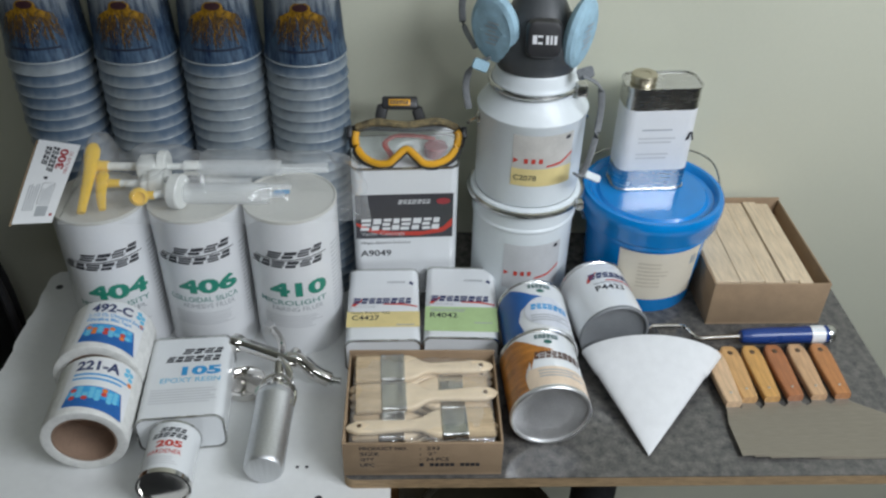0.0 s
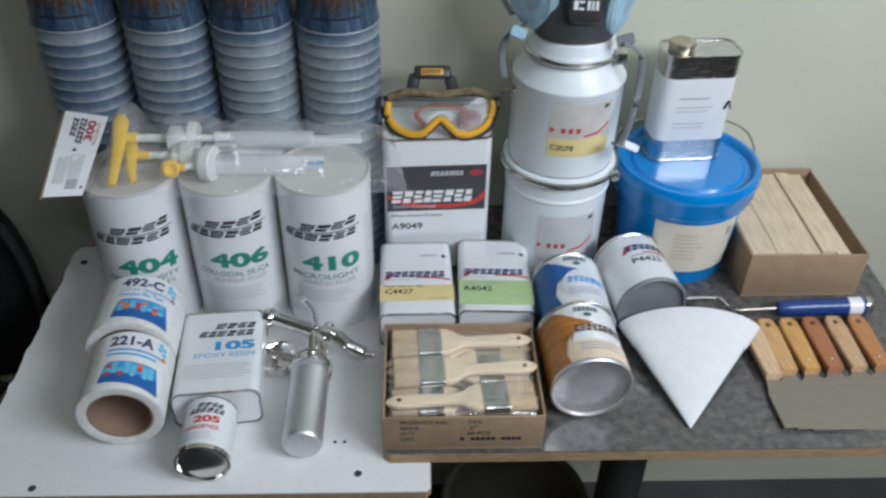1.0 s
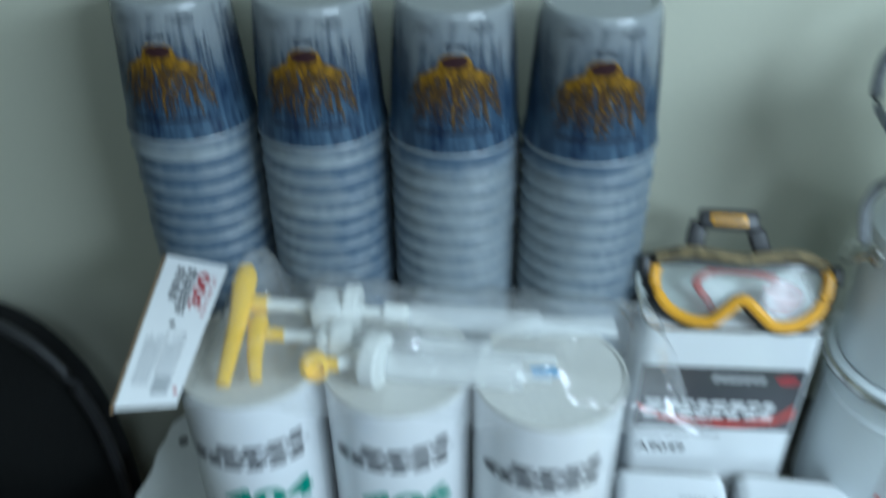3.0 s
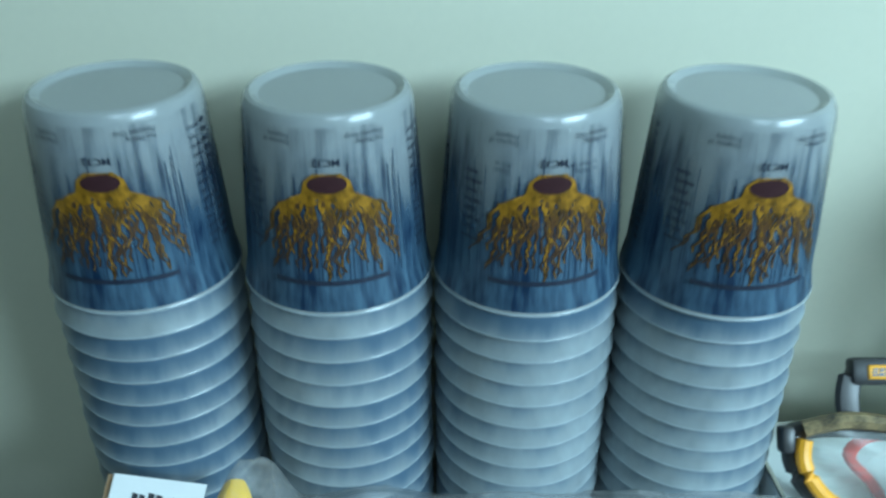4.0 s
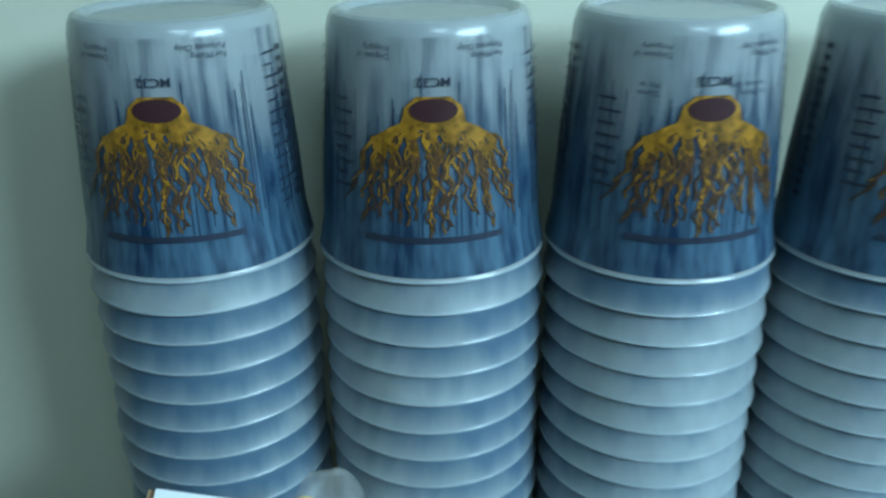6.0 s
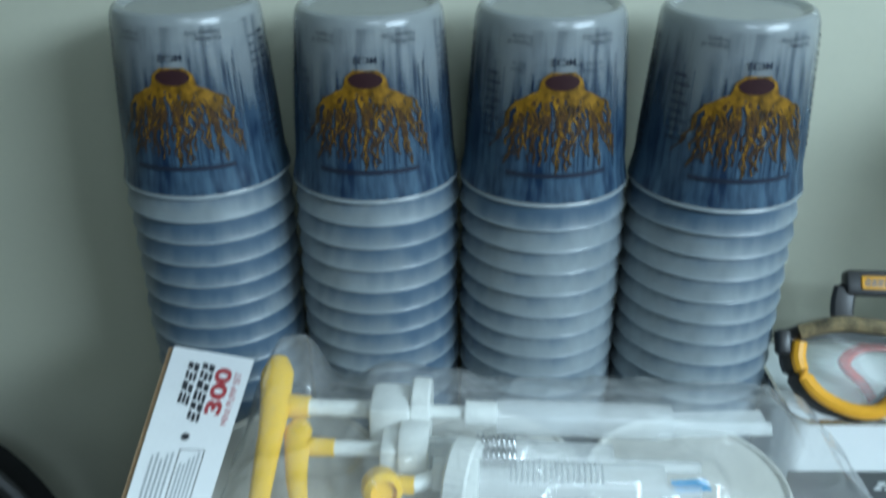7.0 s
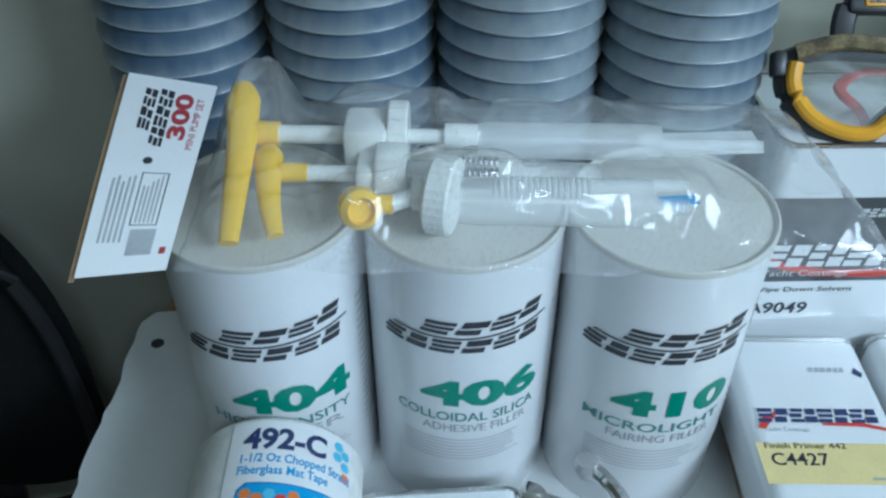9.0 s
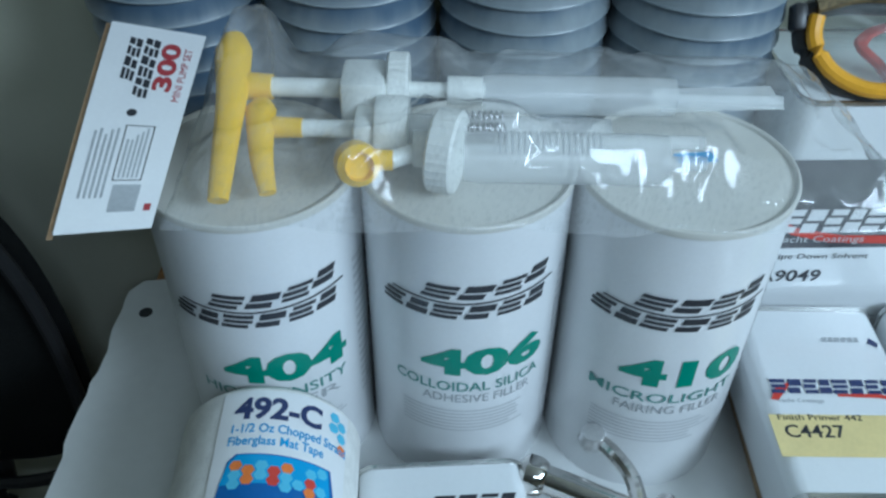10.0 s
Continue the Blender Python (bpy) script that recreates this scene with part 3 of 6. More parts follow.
def cup_shell(thick=0.0007, seg=56):
    """An upturned cup: base on top, rolled rim at the bottom."""
    t = thick
    outer = [(CUP_RIM + 0.0006, 0.0), (CUP_RIM + 0.0017, 0.0004), (CUP_RIM + 0.0018, 0.0016), (CUP_RIM + 0.0012, 0.0026), (CUP_RIM + 0.0004, 0.0075), (cup_r(0.0155) - 0.0003, 0.0155), (cup_r(0.02) - 0.0008, 0.02), (cup_r(0.07) - 0.0004, 0.07), (cup_r(0.115), 0.115), (CUP_TOP - 0.0004, 0.1205), (CUP_TOP - 0.0022, 0.1238), (CUP_TOP - 0.005, CUP_H), (CUP_TOP - 0.008, CUP_H - 0.0015), (CUP_TOP - 0.010, CUP_H - 0.003), (0, CUP_H - 0.003)]
    inner = [(0, CUP_H - 0.003 - t), (CUP_TOP - 0.0105, CUP_H - 0.003 - t), (CUP_TOP - 0.003 - t, 0.1205), (cup_r(0.07) - 0.0004 - t, 0.07), (cup_r(0.02) - 0.0008 - t, 0.02), (CUP_RIM - 0.0006, 0.003), (CUP_RIM + 0.0006, 0.0)]
    return lathe(outer + inner, seg)


def cup_rim(seg=56):
    """The thicker milky lip at the mouth of the cup."""
    a = CUP_RIM
    return lathe([(a + 0.0006, -0.0001), (a + 0.0019, 0.0001), (a + 0.0020, 0.0010), (a + 0.0014, 0.0020), (a + 0.0008, 0.0020), (a + 0.0006, -0.0001)], seg)


def skin_r(v):
    """The shell's own radius, with the swelling above its lip."""
    rows = [(0.0026, CUP_RIM + 0.0012), (0.0075, CUP_RIM + 0.0004), (0.0155, cup_r(0.0155) - 0.0003), (0.02, cup_r(0.02) - 0.0003), (0.04, cup_r(0.04))]
    for (a, ra), (b, rb) in zip(rows, rows[1:]):
        if v < b:
            return ra + (rb - ra) * max(0.0, v - a) / (b - a)
    return cup_r(v)


def on_cup(off=0.0004):
    return lambda u, v: ((skin_r(v) + off) * math.sin(u / 0.055), -(skin_r(v) + off) * math.cos(u / 0.055), v)


def cup_print(t, low=0.006, k=1.0):
    w = on_cup(0.0004 * k)
    rnd = random.Random(11)
    part("blue_streak_print", lay(shape(*[bar(-0.17275 + i * 0.0048, 0.003 if low < 0.02 else low, -0.16795 + i * 0.0048, 0.118) for i in range(72)]), on_cup(0.0002 * k), 0.005), CUPSTREAK, t, "streaky blue printing fading out towards the base")
    fine = []
    for i in range(110):
        x = rnd.uniform(-0.165, 0.165)
        wd = rnd.uniform(0.0002, 0.0006)
        fine.append(bar(x, 0.020 + rnd.random() * 0.012, x + wd, rnd.uniform(0.055, 0.102)))
    part("line_print", lay(shape(*fine), on_cup(0.0005 * k), 0.012), CUPLINE, t, "fine dark blue upright printed lines")
    w2 = on_cup(0.0008 * k)
    w3 = on_cup(0.0012 * k)
    # yellow shape with hanging strips
    up = 0.004
    crown = [(-0.030, 0.062), (-0.029, 0.068), (-0.021, 0.073), (-0.0155, 0.0755), (-0.0135, 0.083), (-0.008, 0.0878), (0.008, 0.0878), (0.0135, 0.083), (0.0155, 0.0755), (0.021, 0.073), (0.029, 0.068), (0.030, 0.062), (0.025, 0.0675), (0.019, 0.0655), (0.014, 0.0715), (0.009, 0.067), (0.0045, 0.0725), (0.0, 0.068), (-0.006, 0.073), (-0.011, 0.067), (-0.016, 0.071), (-0.020, 0.0655), (-0.025, 0.0675)]
    part("yellow_shape", lay(shape([(p, q + up) for p, q in crown]), w2, 0.005), CUPYELLOW, t, "mustard yellow printed shape")
    ye, br, dk = [], [], []
    joints = []
    for i in range(43):
        x = -0.030 + i * 0.00143
        px, py = x, 0.068 + up + 0.004 * (1 - abs(i - 21) / 21)
        tip = rnd.uniform(0.024, 0.044) + 0.0002 * abs(i - 21)
        wd = rnd.uniform(0.0005, 0.0011)
        step, way = 0, rnd.choice((-1, 1))
        while py > tip:
            ny = py - rnd.uniform(0.003, 0.0048)
            nx = px + way * rnd.uniform(0.0004, 0.0030) + (i - 21) * 0.00007
            way = -way if rnd.random() < 0.7 else way
            nw = wd * 0.90
            (ye if step < 3 and rnd.random() < 0.85 or rnd.random() < 0.4 else br).append([(px - wd, py), (nx - nw, ny), (nx + nw, ny), (px + wd, py)])
            e = 0.0004
            dk.append([(px - wd - e, py + e), (nx - nw - e, ny - e), (nx + nw + e, ny - e), (px + wd + e, py + e)])
            if step < 4:
                joints.append((i, step, nx, ny))
            px, py, wd = nx, ny, nw
            step += 1
    # short cross links that close the strips into a net
    for i, st, x, v in joints:
        for j, sj, x2, v2 in joints:
            if j == i + 1 and abs(sj - st) < 2 and abs(x2 - x) < 0.0035 and rnd.random() < 0.4:
                (ye if st < 2 else br).append([(x, v + 0.0006), (x, v - 0.0010), (x2, v2 - 0.0010), (x2, v2 + 0.0006)])
    part("dark_strip_edge", lay(shape(*dk), on_cup(0.0006 * k)), CUPSHADE, t, "dark outlines of the printed strips")
    part("yellow_strip_print", lay(shape(*ye), w2), CUPYELLOW, t, "mustard yellow printed strips")
    part("brown_strip_print", lay(shape(*br), on_cup(0.0010 * k)), CUPBROWN, t, "brown printed strips")
    part("maroon_oval", lay(shape(oval(0, 0.0815 + up, 0.0115, 0.0055)), w3, 0.004), CUPMAROON, t, "dark maroon printed oval")
    part("base_line", lay(shape(bar(-0.034, 0.0208, 0.0335, 0.0240)), w3, 0.006), CUPINK, t, "dark line of small print")
    part("lettering", lay(moved(letters("MC32", 0, 0, 0.016, 0.0042, 0.01), pose(0.008, 0.1005, 0, 0, 0, 180)), w3, 0.004), CUPINK, t, "upside-down dark blue code")
    part("lettering", lay(moved(letters("For Mixing\nPurposes Only", 0, 0, 0.024, 0.0075), pose(0.036, 0.1155, 0, 0, 0, 180)), w3, 0.004), CUPINK, t, "upside-down small dark lettering")
    part("lettering", lay(moved(letters("Dispose of\nProperly", 0, 0, 0.018, 0.0075), pose(-0.021, 0.1155, 0, 0, 0, 180)), w3, 0.004), CUPINK, t, "upside-down small dark lettering")
    for s in (0.058, -0.095):
        marks = []
        for i in range(14):
            v = 0.03 + i * 0.0058
            marks.append(bar(s, v, s + 0.006 + 0.004 * (i % 3), v + 0.0009))
            marks.append(bar(s + 0.013, v, s + 0.018, v + 0.0026))
        part("scale_print", lay(shape(*marks), w3, 0.005), CUPINK, t, "dark measuring scale")
    part("small_print", lay(shape(*[bar(-0.055, 0.045 + i * 0.006, -0.042 - 0.003 * (i % 2), 0.0462 + i * 0.006) for i in range(8)]), w3, 0.005), CUPINK, t)


def build_cups():
    label = "upside-down milky plastic mixing cup nested in a stack"
    top = thing("mixing_cup", Matrix(), "clear plastic mixing cup with blue and mustard printing, upside down", "cup", "stacks of mixing cups")
    part("shell", cup_shell(), CUPCLEAR, top)
    part("rim", cup_rim(), CUPRIM, top, "pale rolled rim")
    cup_print(top)
    second = thing("mixing_cup", Matrix(), "printed milky mixing cup nested under the top cup", "cup", "stacks of mixing cups")
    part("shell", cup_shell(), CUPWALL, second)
    part("rim", cup_rim(), CUPRIM, second, "pale rolled rim")
    cup_print(second, 0.0235, 0.2)
    low = thing("mixing_cup", Matrix(), label, "cup", "stacks of mixing cups")
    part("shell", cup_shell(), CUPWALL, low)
    part("rim", cup_rim(), CUPRIM, low, "pale rolled rim")
    rnd = random.Random(7)
    count = 25
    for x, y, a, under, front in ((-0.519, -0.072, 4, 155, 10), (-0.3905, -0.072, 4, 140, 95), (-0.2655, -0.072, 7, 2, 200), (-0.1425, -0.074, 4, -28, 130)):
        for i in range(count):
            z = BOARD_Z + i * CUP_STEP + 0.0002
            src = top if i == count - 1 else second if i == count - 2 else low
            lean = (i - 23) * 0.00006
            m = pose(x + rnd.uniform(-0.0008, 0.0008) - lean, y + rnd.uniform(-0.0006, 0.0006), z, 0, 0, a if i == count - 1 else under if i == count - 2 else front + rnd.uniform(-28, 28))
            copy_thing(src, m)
    for src in (top, second, low):
        for o in (*src.children_recursive, src):
            bpy.data.objects.remove(o)


build_cups()


# ---- rectangular screw-top tins ----
def tin_body(t, w, d, h, r, material, bare=None, top=None):
    """Body with seamed top and bottom rims. bare: the heights between which the paint runs, the rest being bare metal."""
    if bare:
        part("body", rprism(w, d, [(0.003, 0), (h - 0.003, 0)], r), STEEL, t, "bare tinplate body")
        part("label", rprism(w + 0.001, d + 0.001, [(bare[0], 0.0003), (bare[1], 0.0003)], r + 0.0005), material, t, "white wrapped label")
    else:
        part("body", rprism(w, d, [(0.003, 0), (h - 0.003, 0)], r), material, t)
    for z0 in (0.0, h - 0.003):
        rim = loft([[(x, y, z) for x, y in rounded(w + 2 * o, d + 2 * o, r + o)] for z, o in ((z0, 0.0004), (z0, 0.0016), (z0 + 0.003, 0.0016), (z0 + 0.003, -0.0012), (z0 + (0.0015 if z0 else 0.0018), -0.0016))], False)
        part("rim", rim, STEEL, t, "folded tinplate rim")
    part("base_panel", rprism(w - 0.003, d - 0.003, [(0.0012, 0), (0.0032, 0)], r - 0.001), material if not bare else STEEL, t)
    part("top_panel", rprism(w - 0.003, d - 0.003, [(h - 0.0032, 0), (h - 0.0016, 0)], r - 0.001), top or STEEL, t, "tin top panel")


def spout(t, x, y, z, r, material, h=0.016):
    part("cap", moved(lathe([(0, 0), (r * 0.9, 0), (r * 0.9, h * 0.25), (r, h * 0.3), (r, h * 0.9), (r * 0.93, h), (r * 0.5, h), (r * 0.45, h * 0.93), (0, h * 0.93)], 28), pose(x, y, z)), material, t, "screw cap")


def make_gallon_tin():
    t = thing("solvent_tin", pose(0.003, -0.098, 0, 0, 0, 3), "large white rectangular solvent tin with black label", "tin can")
    w, d, h = 0.168, 0.104, 0.25
    tin_body(t, w, d, h, 0.014, WHITE, None, WHITE)
    f = on_flat(-d / 2)
    part("label", lay(shape(bar(-0.080, 0.118, 0.076, 0.202)), f), CHARCOAL, t, "black printed label band")
    f2 = on_flat(-d / 2, 0.0010)
    part("swoosh", lay(shape([(-0.079, 0.150), (-0.055, 0.138), (-0.02, 0.131), (0.03, 0.130), (0.06, 0.138), (0.075, 0.155), (0.075, 0.140), (0.06, 0.128), (0.02, 0.122), (-0.03, 0.124), (-0.06, 0.132), (-0.079, 0.145)]), f2), RED, t, "red swoosh")
    part("logo_mark", lay(block_mark(-0.073, 0.1345, 0.128, 0.0225, 8, 0.12), on_flat(-d / 2, 0.0014)), PAPERLABEL, t, "white block logo")
    part("lettering", lay(letters("Yacht Coatings", -0.072, 0.1225, 0.07, 0.0085), on_flat(-d / 2, 0.0014)), LIGHTGREY, t, "grey lettering")
    part("maker_mark", lay(block_mark(-0.012, 0.184, 0.052, 0.008, 7, 0.2), on_flat(-d / 2, 0.0014)), LIGHTGREY, t)
    part("maker_mark", lay(shape(oval(0.060, 0.188, 0.011, 0.006)), on_flat(-d / 2, 0.0014)), CRIMSON, t, "small red oval")
    part("lettering", lay(letters("Wipe Down Solvent", -0.074, 0.105, 0.082, 0.0068), f), BLACK, t)
    part("lettering", lay(letters("A9049", -0.074, 0.082, 0.05, 0.0125, 0.015), f), BLACK, t, "black product number")
    part("rule", lay(shape(bar(-0.075, 0.040, 0.072, 0.0412)), f), GREY, t)
    part("small_print", lay(lines(-0.072, 0.018, 0.07, 0.038, 4, 8), f), LIGHTGREY, t)
    spout(t, 0.05, -0.012, h - 0.002, 0.019, CRIMSON, 0.018)
    part("handle", tube(curve_pts([(-0.016, -0.030, h - 0.001), (-0.022, -0.020, h + 0.008), (-0.030, 0.0, h + 0.014), (-0.012, 0.012, h + 0.020), (0.020, 0.014, h + 0.018), (0.050, 0.010, h + 0.014)], 5), 0.0048, 8, False, 0.6), RED, t, "red strap handle")


make_gallon_tin()


def make_quart_tin(x, y_back, turn, band, code, seed, label):
    """A quart tin lying on its back, its top away from the viewer."""
    w, d, h = 0.113, 0.061, 0.152
    t = thing("primer_tin", pose(x, y_back - 1.15 * h - 0.003, d / 2 + 0.0018, 0, 0, turn) @ pose(0, 0, 0, -90) @ Matrix.Diagonal((1, 1, 1.15, 1)), label, "tin can", "pair of quart tins")
    tin_body(t, w, d, h, 0.012, WHITE)
    f, f2 = on_flat(-d / 2), on_flat(-d / 2, 0.001)
    part("colour_band", lay(shape(bar(-0.056, 0.015 if seed else 0.028, 0.056, 0.064 if seed else 0.059)), f), band, t, "pale colour band")
    part("flick", lay(shape([(-0.050, 0.071), (-0.044, 0.080), (-0.03, 0.086), (-0.036, 0.079), (-0.045, 0.070)]), f), RED, t, "red flick")
    part("swoosh", lay(shape([(0.0, 0.0735), (0.03, 0.0725), (0.053, 0.068), (0.053, 0.0705), (0.03, 0.076), (0.0, 0.0755)]), f), RED, t, "red swoosh")
    part("logo_mark", lay(block_mark(-0.048, 0.0755, 0.092, 0.0115, 8, 0.12), f2), NAVY, t, "navy block logo")
    part("lettering", lay(letters("Yacht Coatings", -0.046, 0.0675, 0.034, 0.0042), f), GREY, t)
    part("lettering", lay(letters(code, -0.048, 0.0415, 0.042, 0.0095, 0.01), f2), BLACK, t, "black product number")
    part("lettering", lay(letters("Finish Primer 442" if not seed else "Cleaner Solvent", -0.050, 0.0545, 0.06, 0.0045), f2), BLACK, t) if not seed else part("small_print", lay(lines(-0.048, 0.053, 0.02, 0.060, 2, 5), f2), GREY, t)
    part("maker_mark", lay(block_mark(0.005, 0.120, 0.030, 0.004, 6, 0.2), f), GREY, t)
    part("maker_mark", lay(shape([(0.040, 0.119), (0.046, 0.115), (0.048, 0.119), (0.043, 0.124)]), f), NAVY, t)
    part("small_print", lay(lines(0.02, 0.030, 0.052, 0.034, 1, 9), f2), GREY, t)
    spout(t, 0.028, 0.0, h - 0.002, 0.014, STEEL, 0.012)


make_quart_tin(-0.027, -0.161, 1, PALEYELLOW, "C4427", 0, "white quart tin with pale yellow band lying on its back")
make_quart_tin(0.0905, -0.156, -2, PALEGREEN, "R4042", 1, "white quart tin with pale green band lying on its back")


def make_resin_tin():
    w, d, h = 0.118, 0.062, 0.165
    t = thing("resin_tin", pose(-0.303, -0.471, BOARD_Z + d / 2 + 0.0018, 0, 0, 5) @ pose(0, 0, 0, -90), "white rectangular epoxy resin tin lying on its back", "tin can")
    tin_body(t, w, d, h, 0.014, WHITE)
    f = on_flat(-d / 2)
    part("logo_mark", lay(block_mark(-0.010, 0.127, 0.058, 0.011, 4, 0.4), f), BLACK, t, "black slanted logo blocks")
    part("logo_mark", lay(block_mark(-0.032, 0.111, 0.080, 0.0115, 6, 0.3), f), BLACK, t, "black slanted logo blocks")
    part("lettering", lay(letters("105", -0.006, 0.083, 0.056, 0.018, 0.045), f), BLUEPRINT, t, "blue product number")
    part("lettering", lay(letters("EPOXY RESIN", -0.034, 0.069, 0.084, 0.0095), f), SKYBLUE, t, "pale blue capitals")
    part("small_print", lay(lines(-0.045, 0.028, 0.05, 0.058, 6, 4), f), LIGHTGREY, t)
    spout(t, 0.03, 0.0, h - 0.002, 0.014, STEEL, 0.012)


make_resin_tin()


def make_hardener_can():
    r, h = 0.0345, 0.088
    t = thing("hardener_can", pose(-0.305, -0.566, BOARD_Z + r + 0.001, 0, 0, 2) @ pose(0, 0, 0, -90), "small white hardener can with tinplate ends lying down", "tin can")
    part("body", lathe([(0, 0.008), (r - 0.001, 0.008), (r - 0.001, 0.002), (r, 0.002), (r, h - 0.003), (0, h - 0.003)], 48), WHITE, t)
    part("base", lathe([(0, 0.0055), (r - 0.006, 0.0050), (r - 0.0035, 0.0042), (r - 0.002, 0.0), (r + 0.0008, 0.0), (r + 0.0008, 0.007), (r, 0.0075)], 48), CHROME, t, "dark shiny tinplate base")
    part("shoulder", lathe([(r + 0.0006, h - 0.004), (r + 0.0008, h - 0.001), (r - 0.004, h), (r - 0.006, h - 0.002), (0.022, h + 0.003), (0.018, h + 0.004), (0.018, h + 0.007), (0, h + 0.007)], 40), STEEL, t)
    part("cap", lathe([(0, h + 0.0065), (0.0185, h + 0.0065), (0.0195, h + 0.008), (0.0195, h + 0.015), (0.018, h + 0.0165), (0, h + 0.0165)], 30), STEEL, t, "tinplate screw cap")
    w = on_round(r)
    part("logo_mark", lay(block_mark(-0.012, 0.0675, 0.034, 0.0070, 4, 0.4), w, 0.004), BLACK, t)
    part("logo_mark", lay(block_mark(-0.022, 0.0580, 0.048, 0.0075, 6, 0.3), w, 0.004), BLACK, t)
    part("lettering", lay(letters("205", -0.013, 0.042, 0.034, 0.011, 0.04), w, 0.004), RED, t, "red product number")
    part("lettering", lay(letters("HARDENER", -0.024, 0.031, 0.046, 0.007), w, 0.004), RED, t, "red capitals")
    part("small_print", lay(lines(-0.024, 0.013, 0.024, 0.027, 4, 6), w, 0.005), LIGHTGREY, t)


make_hardener_can()


# ---- fibreglass tape rolls ----
def make_tape_roll(x, y, r, length, code, words, turn, spin, label):
    t = thing("fibreglass_tape_roll", pose(x, y, BOARD_Z + r + 0.0008, 0, 0, turn) @ pose(0, 0, 0, -90) @ pose(0, 0, 0, 0, 0, spin), label, "tape roll", "fibreglass tape rolls")
    ri = r * 0.70
    part("tape", lathe([(ri + 0.003, 0.002), (r - 0.004, 0.0), (r - 0.001, 0.001), (r, 0.004), (r, length - 0.004), (r - 0.003, length), (ri + 0.003, length), (ri + 0.003, 0.002)], 56), FIBRE, t, "white fibreglass mat winding")
    part("core", lathe([(ri, 0.003), (ri + 0.0028, 0.003), (ri + 0.0028, length - 0.002), (ri, length - 0.002), (ri, 0.003)], 48), CORE, t, "brown card core")
    part("core_liner", lathe([(0, length * 0.55), (ri - 0.0005, length * 0.55), (ri - 0.0005, length * 0.6), (0, length * 0.6)], 40), CORE, t, "brown paper closing the core")
    w, w2, w3 = on_round(r, 0.0006), on_round(r, 0.0010), on_round(r, 0.0014)
    part("label", lay(shape(bar(-0.042, 0.010, 0.050, length - 0.006)), w, 0.004), PAPERLABEL, t, "white printed label")
    part("blue_field", lay(shape([(-0.036, 0.012), (0.046, 0.006), (0.036, 0.048), (-0.026, 0.048), (-0.031, 0.043)]), w2, 0.004), DEEPBLUE, t, "deep blue field")
    part("pale_field", lay(shape([(-0.034, 0.026), (0.037, 0.028), (0.034, 0.047), (-0.025, 0.047), (-0.030, 0.042)]), on_round(r, 0.0012), 0.004), BLUEPRINT, t)
    hexes = {"SKY": [], "ORG": [], "RED": []}
    rnd = random.Random(len(code) + int(length * 1000))
    for i in range(8):
        for j in range(3):
            cx, cy = -0.025 + i * 0.0078, 0.026 + j * 0.0066 + (i % 2) * 0.0033
            if rnd.random() < 0.85:
                hexes["SKY" if rnd.random() < 0.72 else "ORG" if rnd.random() < 0.6 else "RED"].append([(cx + 0.0042 * math.cos(math.pi / 3 * k), cy + 0.0040 * math.sin(math.pi / 3 * k)) for k in range(6)])
    for key, m in (("SKY", SKYBLUE), ("ORG", ORANGE), ("RED", RED)):
        if hexes[key]:
            part("hexagon_print", lay(shape(*hexes[key]), w3), m, t)
    part("hexagon_print", lay(shape(*[[(0.036 + a + 0.0045 * math.cos(math.pi / 3 * k), length - 0.022 + b + 0.0042 * math.sin(math.pi / 3 * k)) for k in range(6)] for a, b in ((0, 0), (0.0075, 0.004), (0.0005, 0.0085), (0.0078, -0.005))]), w2), SKYBLUE, t, "blue hexagon cluster")
    part("hexagon_print", lay(shape([(0.0445 + 0.0045 * math.cos(math.pi / 3 * k), length - 0.036 + 0.0042 * math.sin(math.pi / 3 * k)) for k in range(6)]), w2), ORANGE, t)
    part("lettering", lay(letters(code, -0.032, length - 0.030, 0.058, 0.0180, 0.035), w2, 0.004), NAVY, t, "bold navy product number")
    if not words:
        part("small_print", lay(lines(-0.033, length - 0.050, 0.046, length - 0.034, 2, 3), w2, 0.005), BLUEPRINT, t)
        return
    part("lettering", lay(letters(words, -0.033, length - 0.0515, 0.082, 0.0185 if "\n" in words else 0.009, 0.015), w2, 0.004), BLUEPRINT, t, "pale blue words")


make_tape_roll(-0.433, -0.394, 0.0625, 0.104, "492-C", "1-1/2 Oz Chopped Strand\nFiberglass Mat Tape", 3, 16, "roll of white fibreglass tape marked 492-C on its side")
make_tape_roll(-0.4205, -0.505, 0.0565, 0.108, "221-A", "", 4, 16, "roll of white fibreglass tape marked 221-A with open brown core")


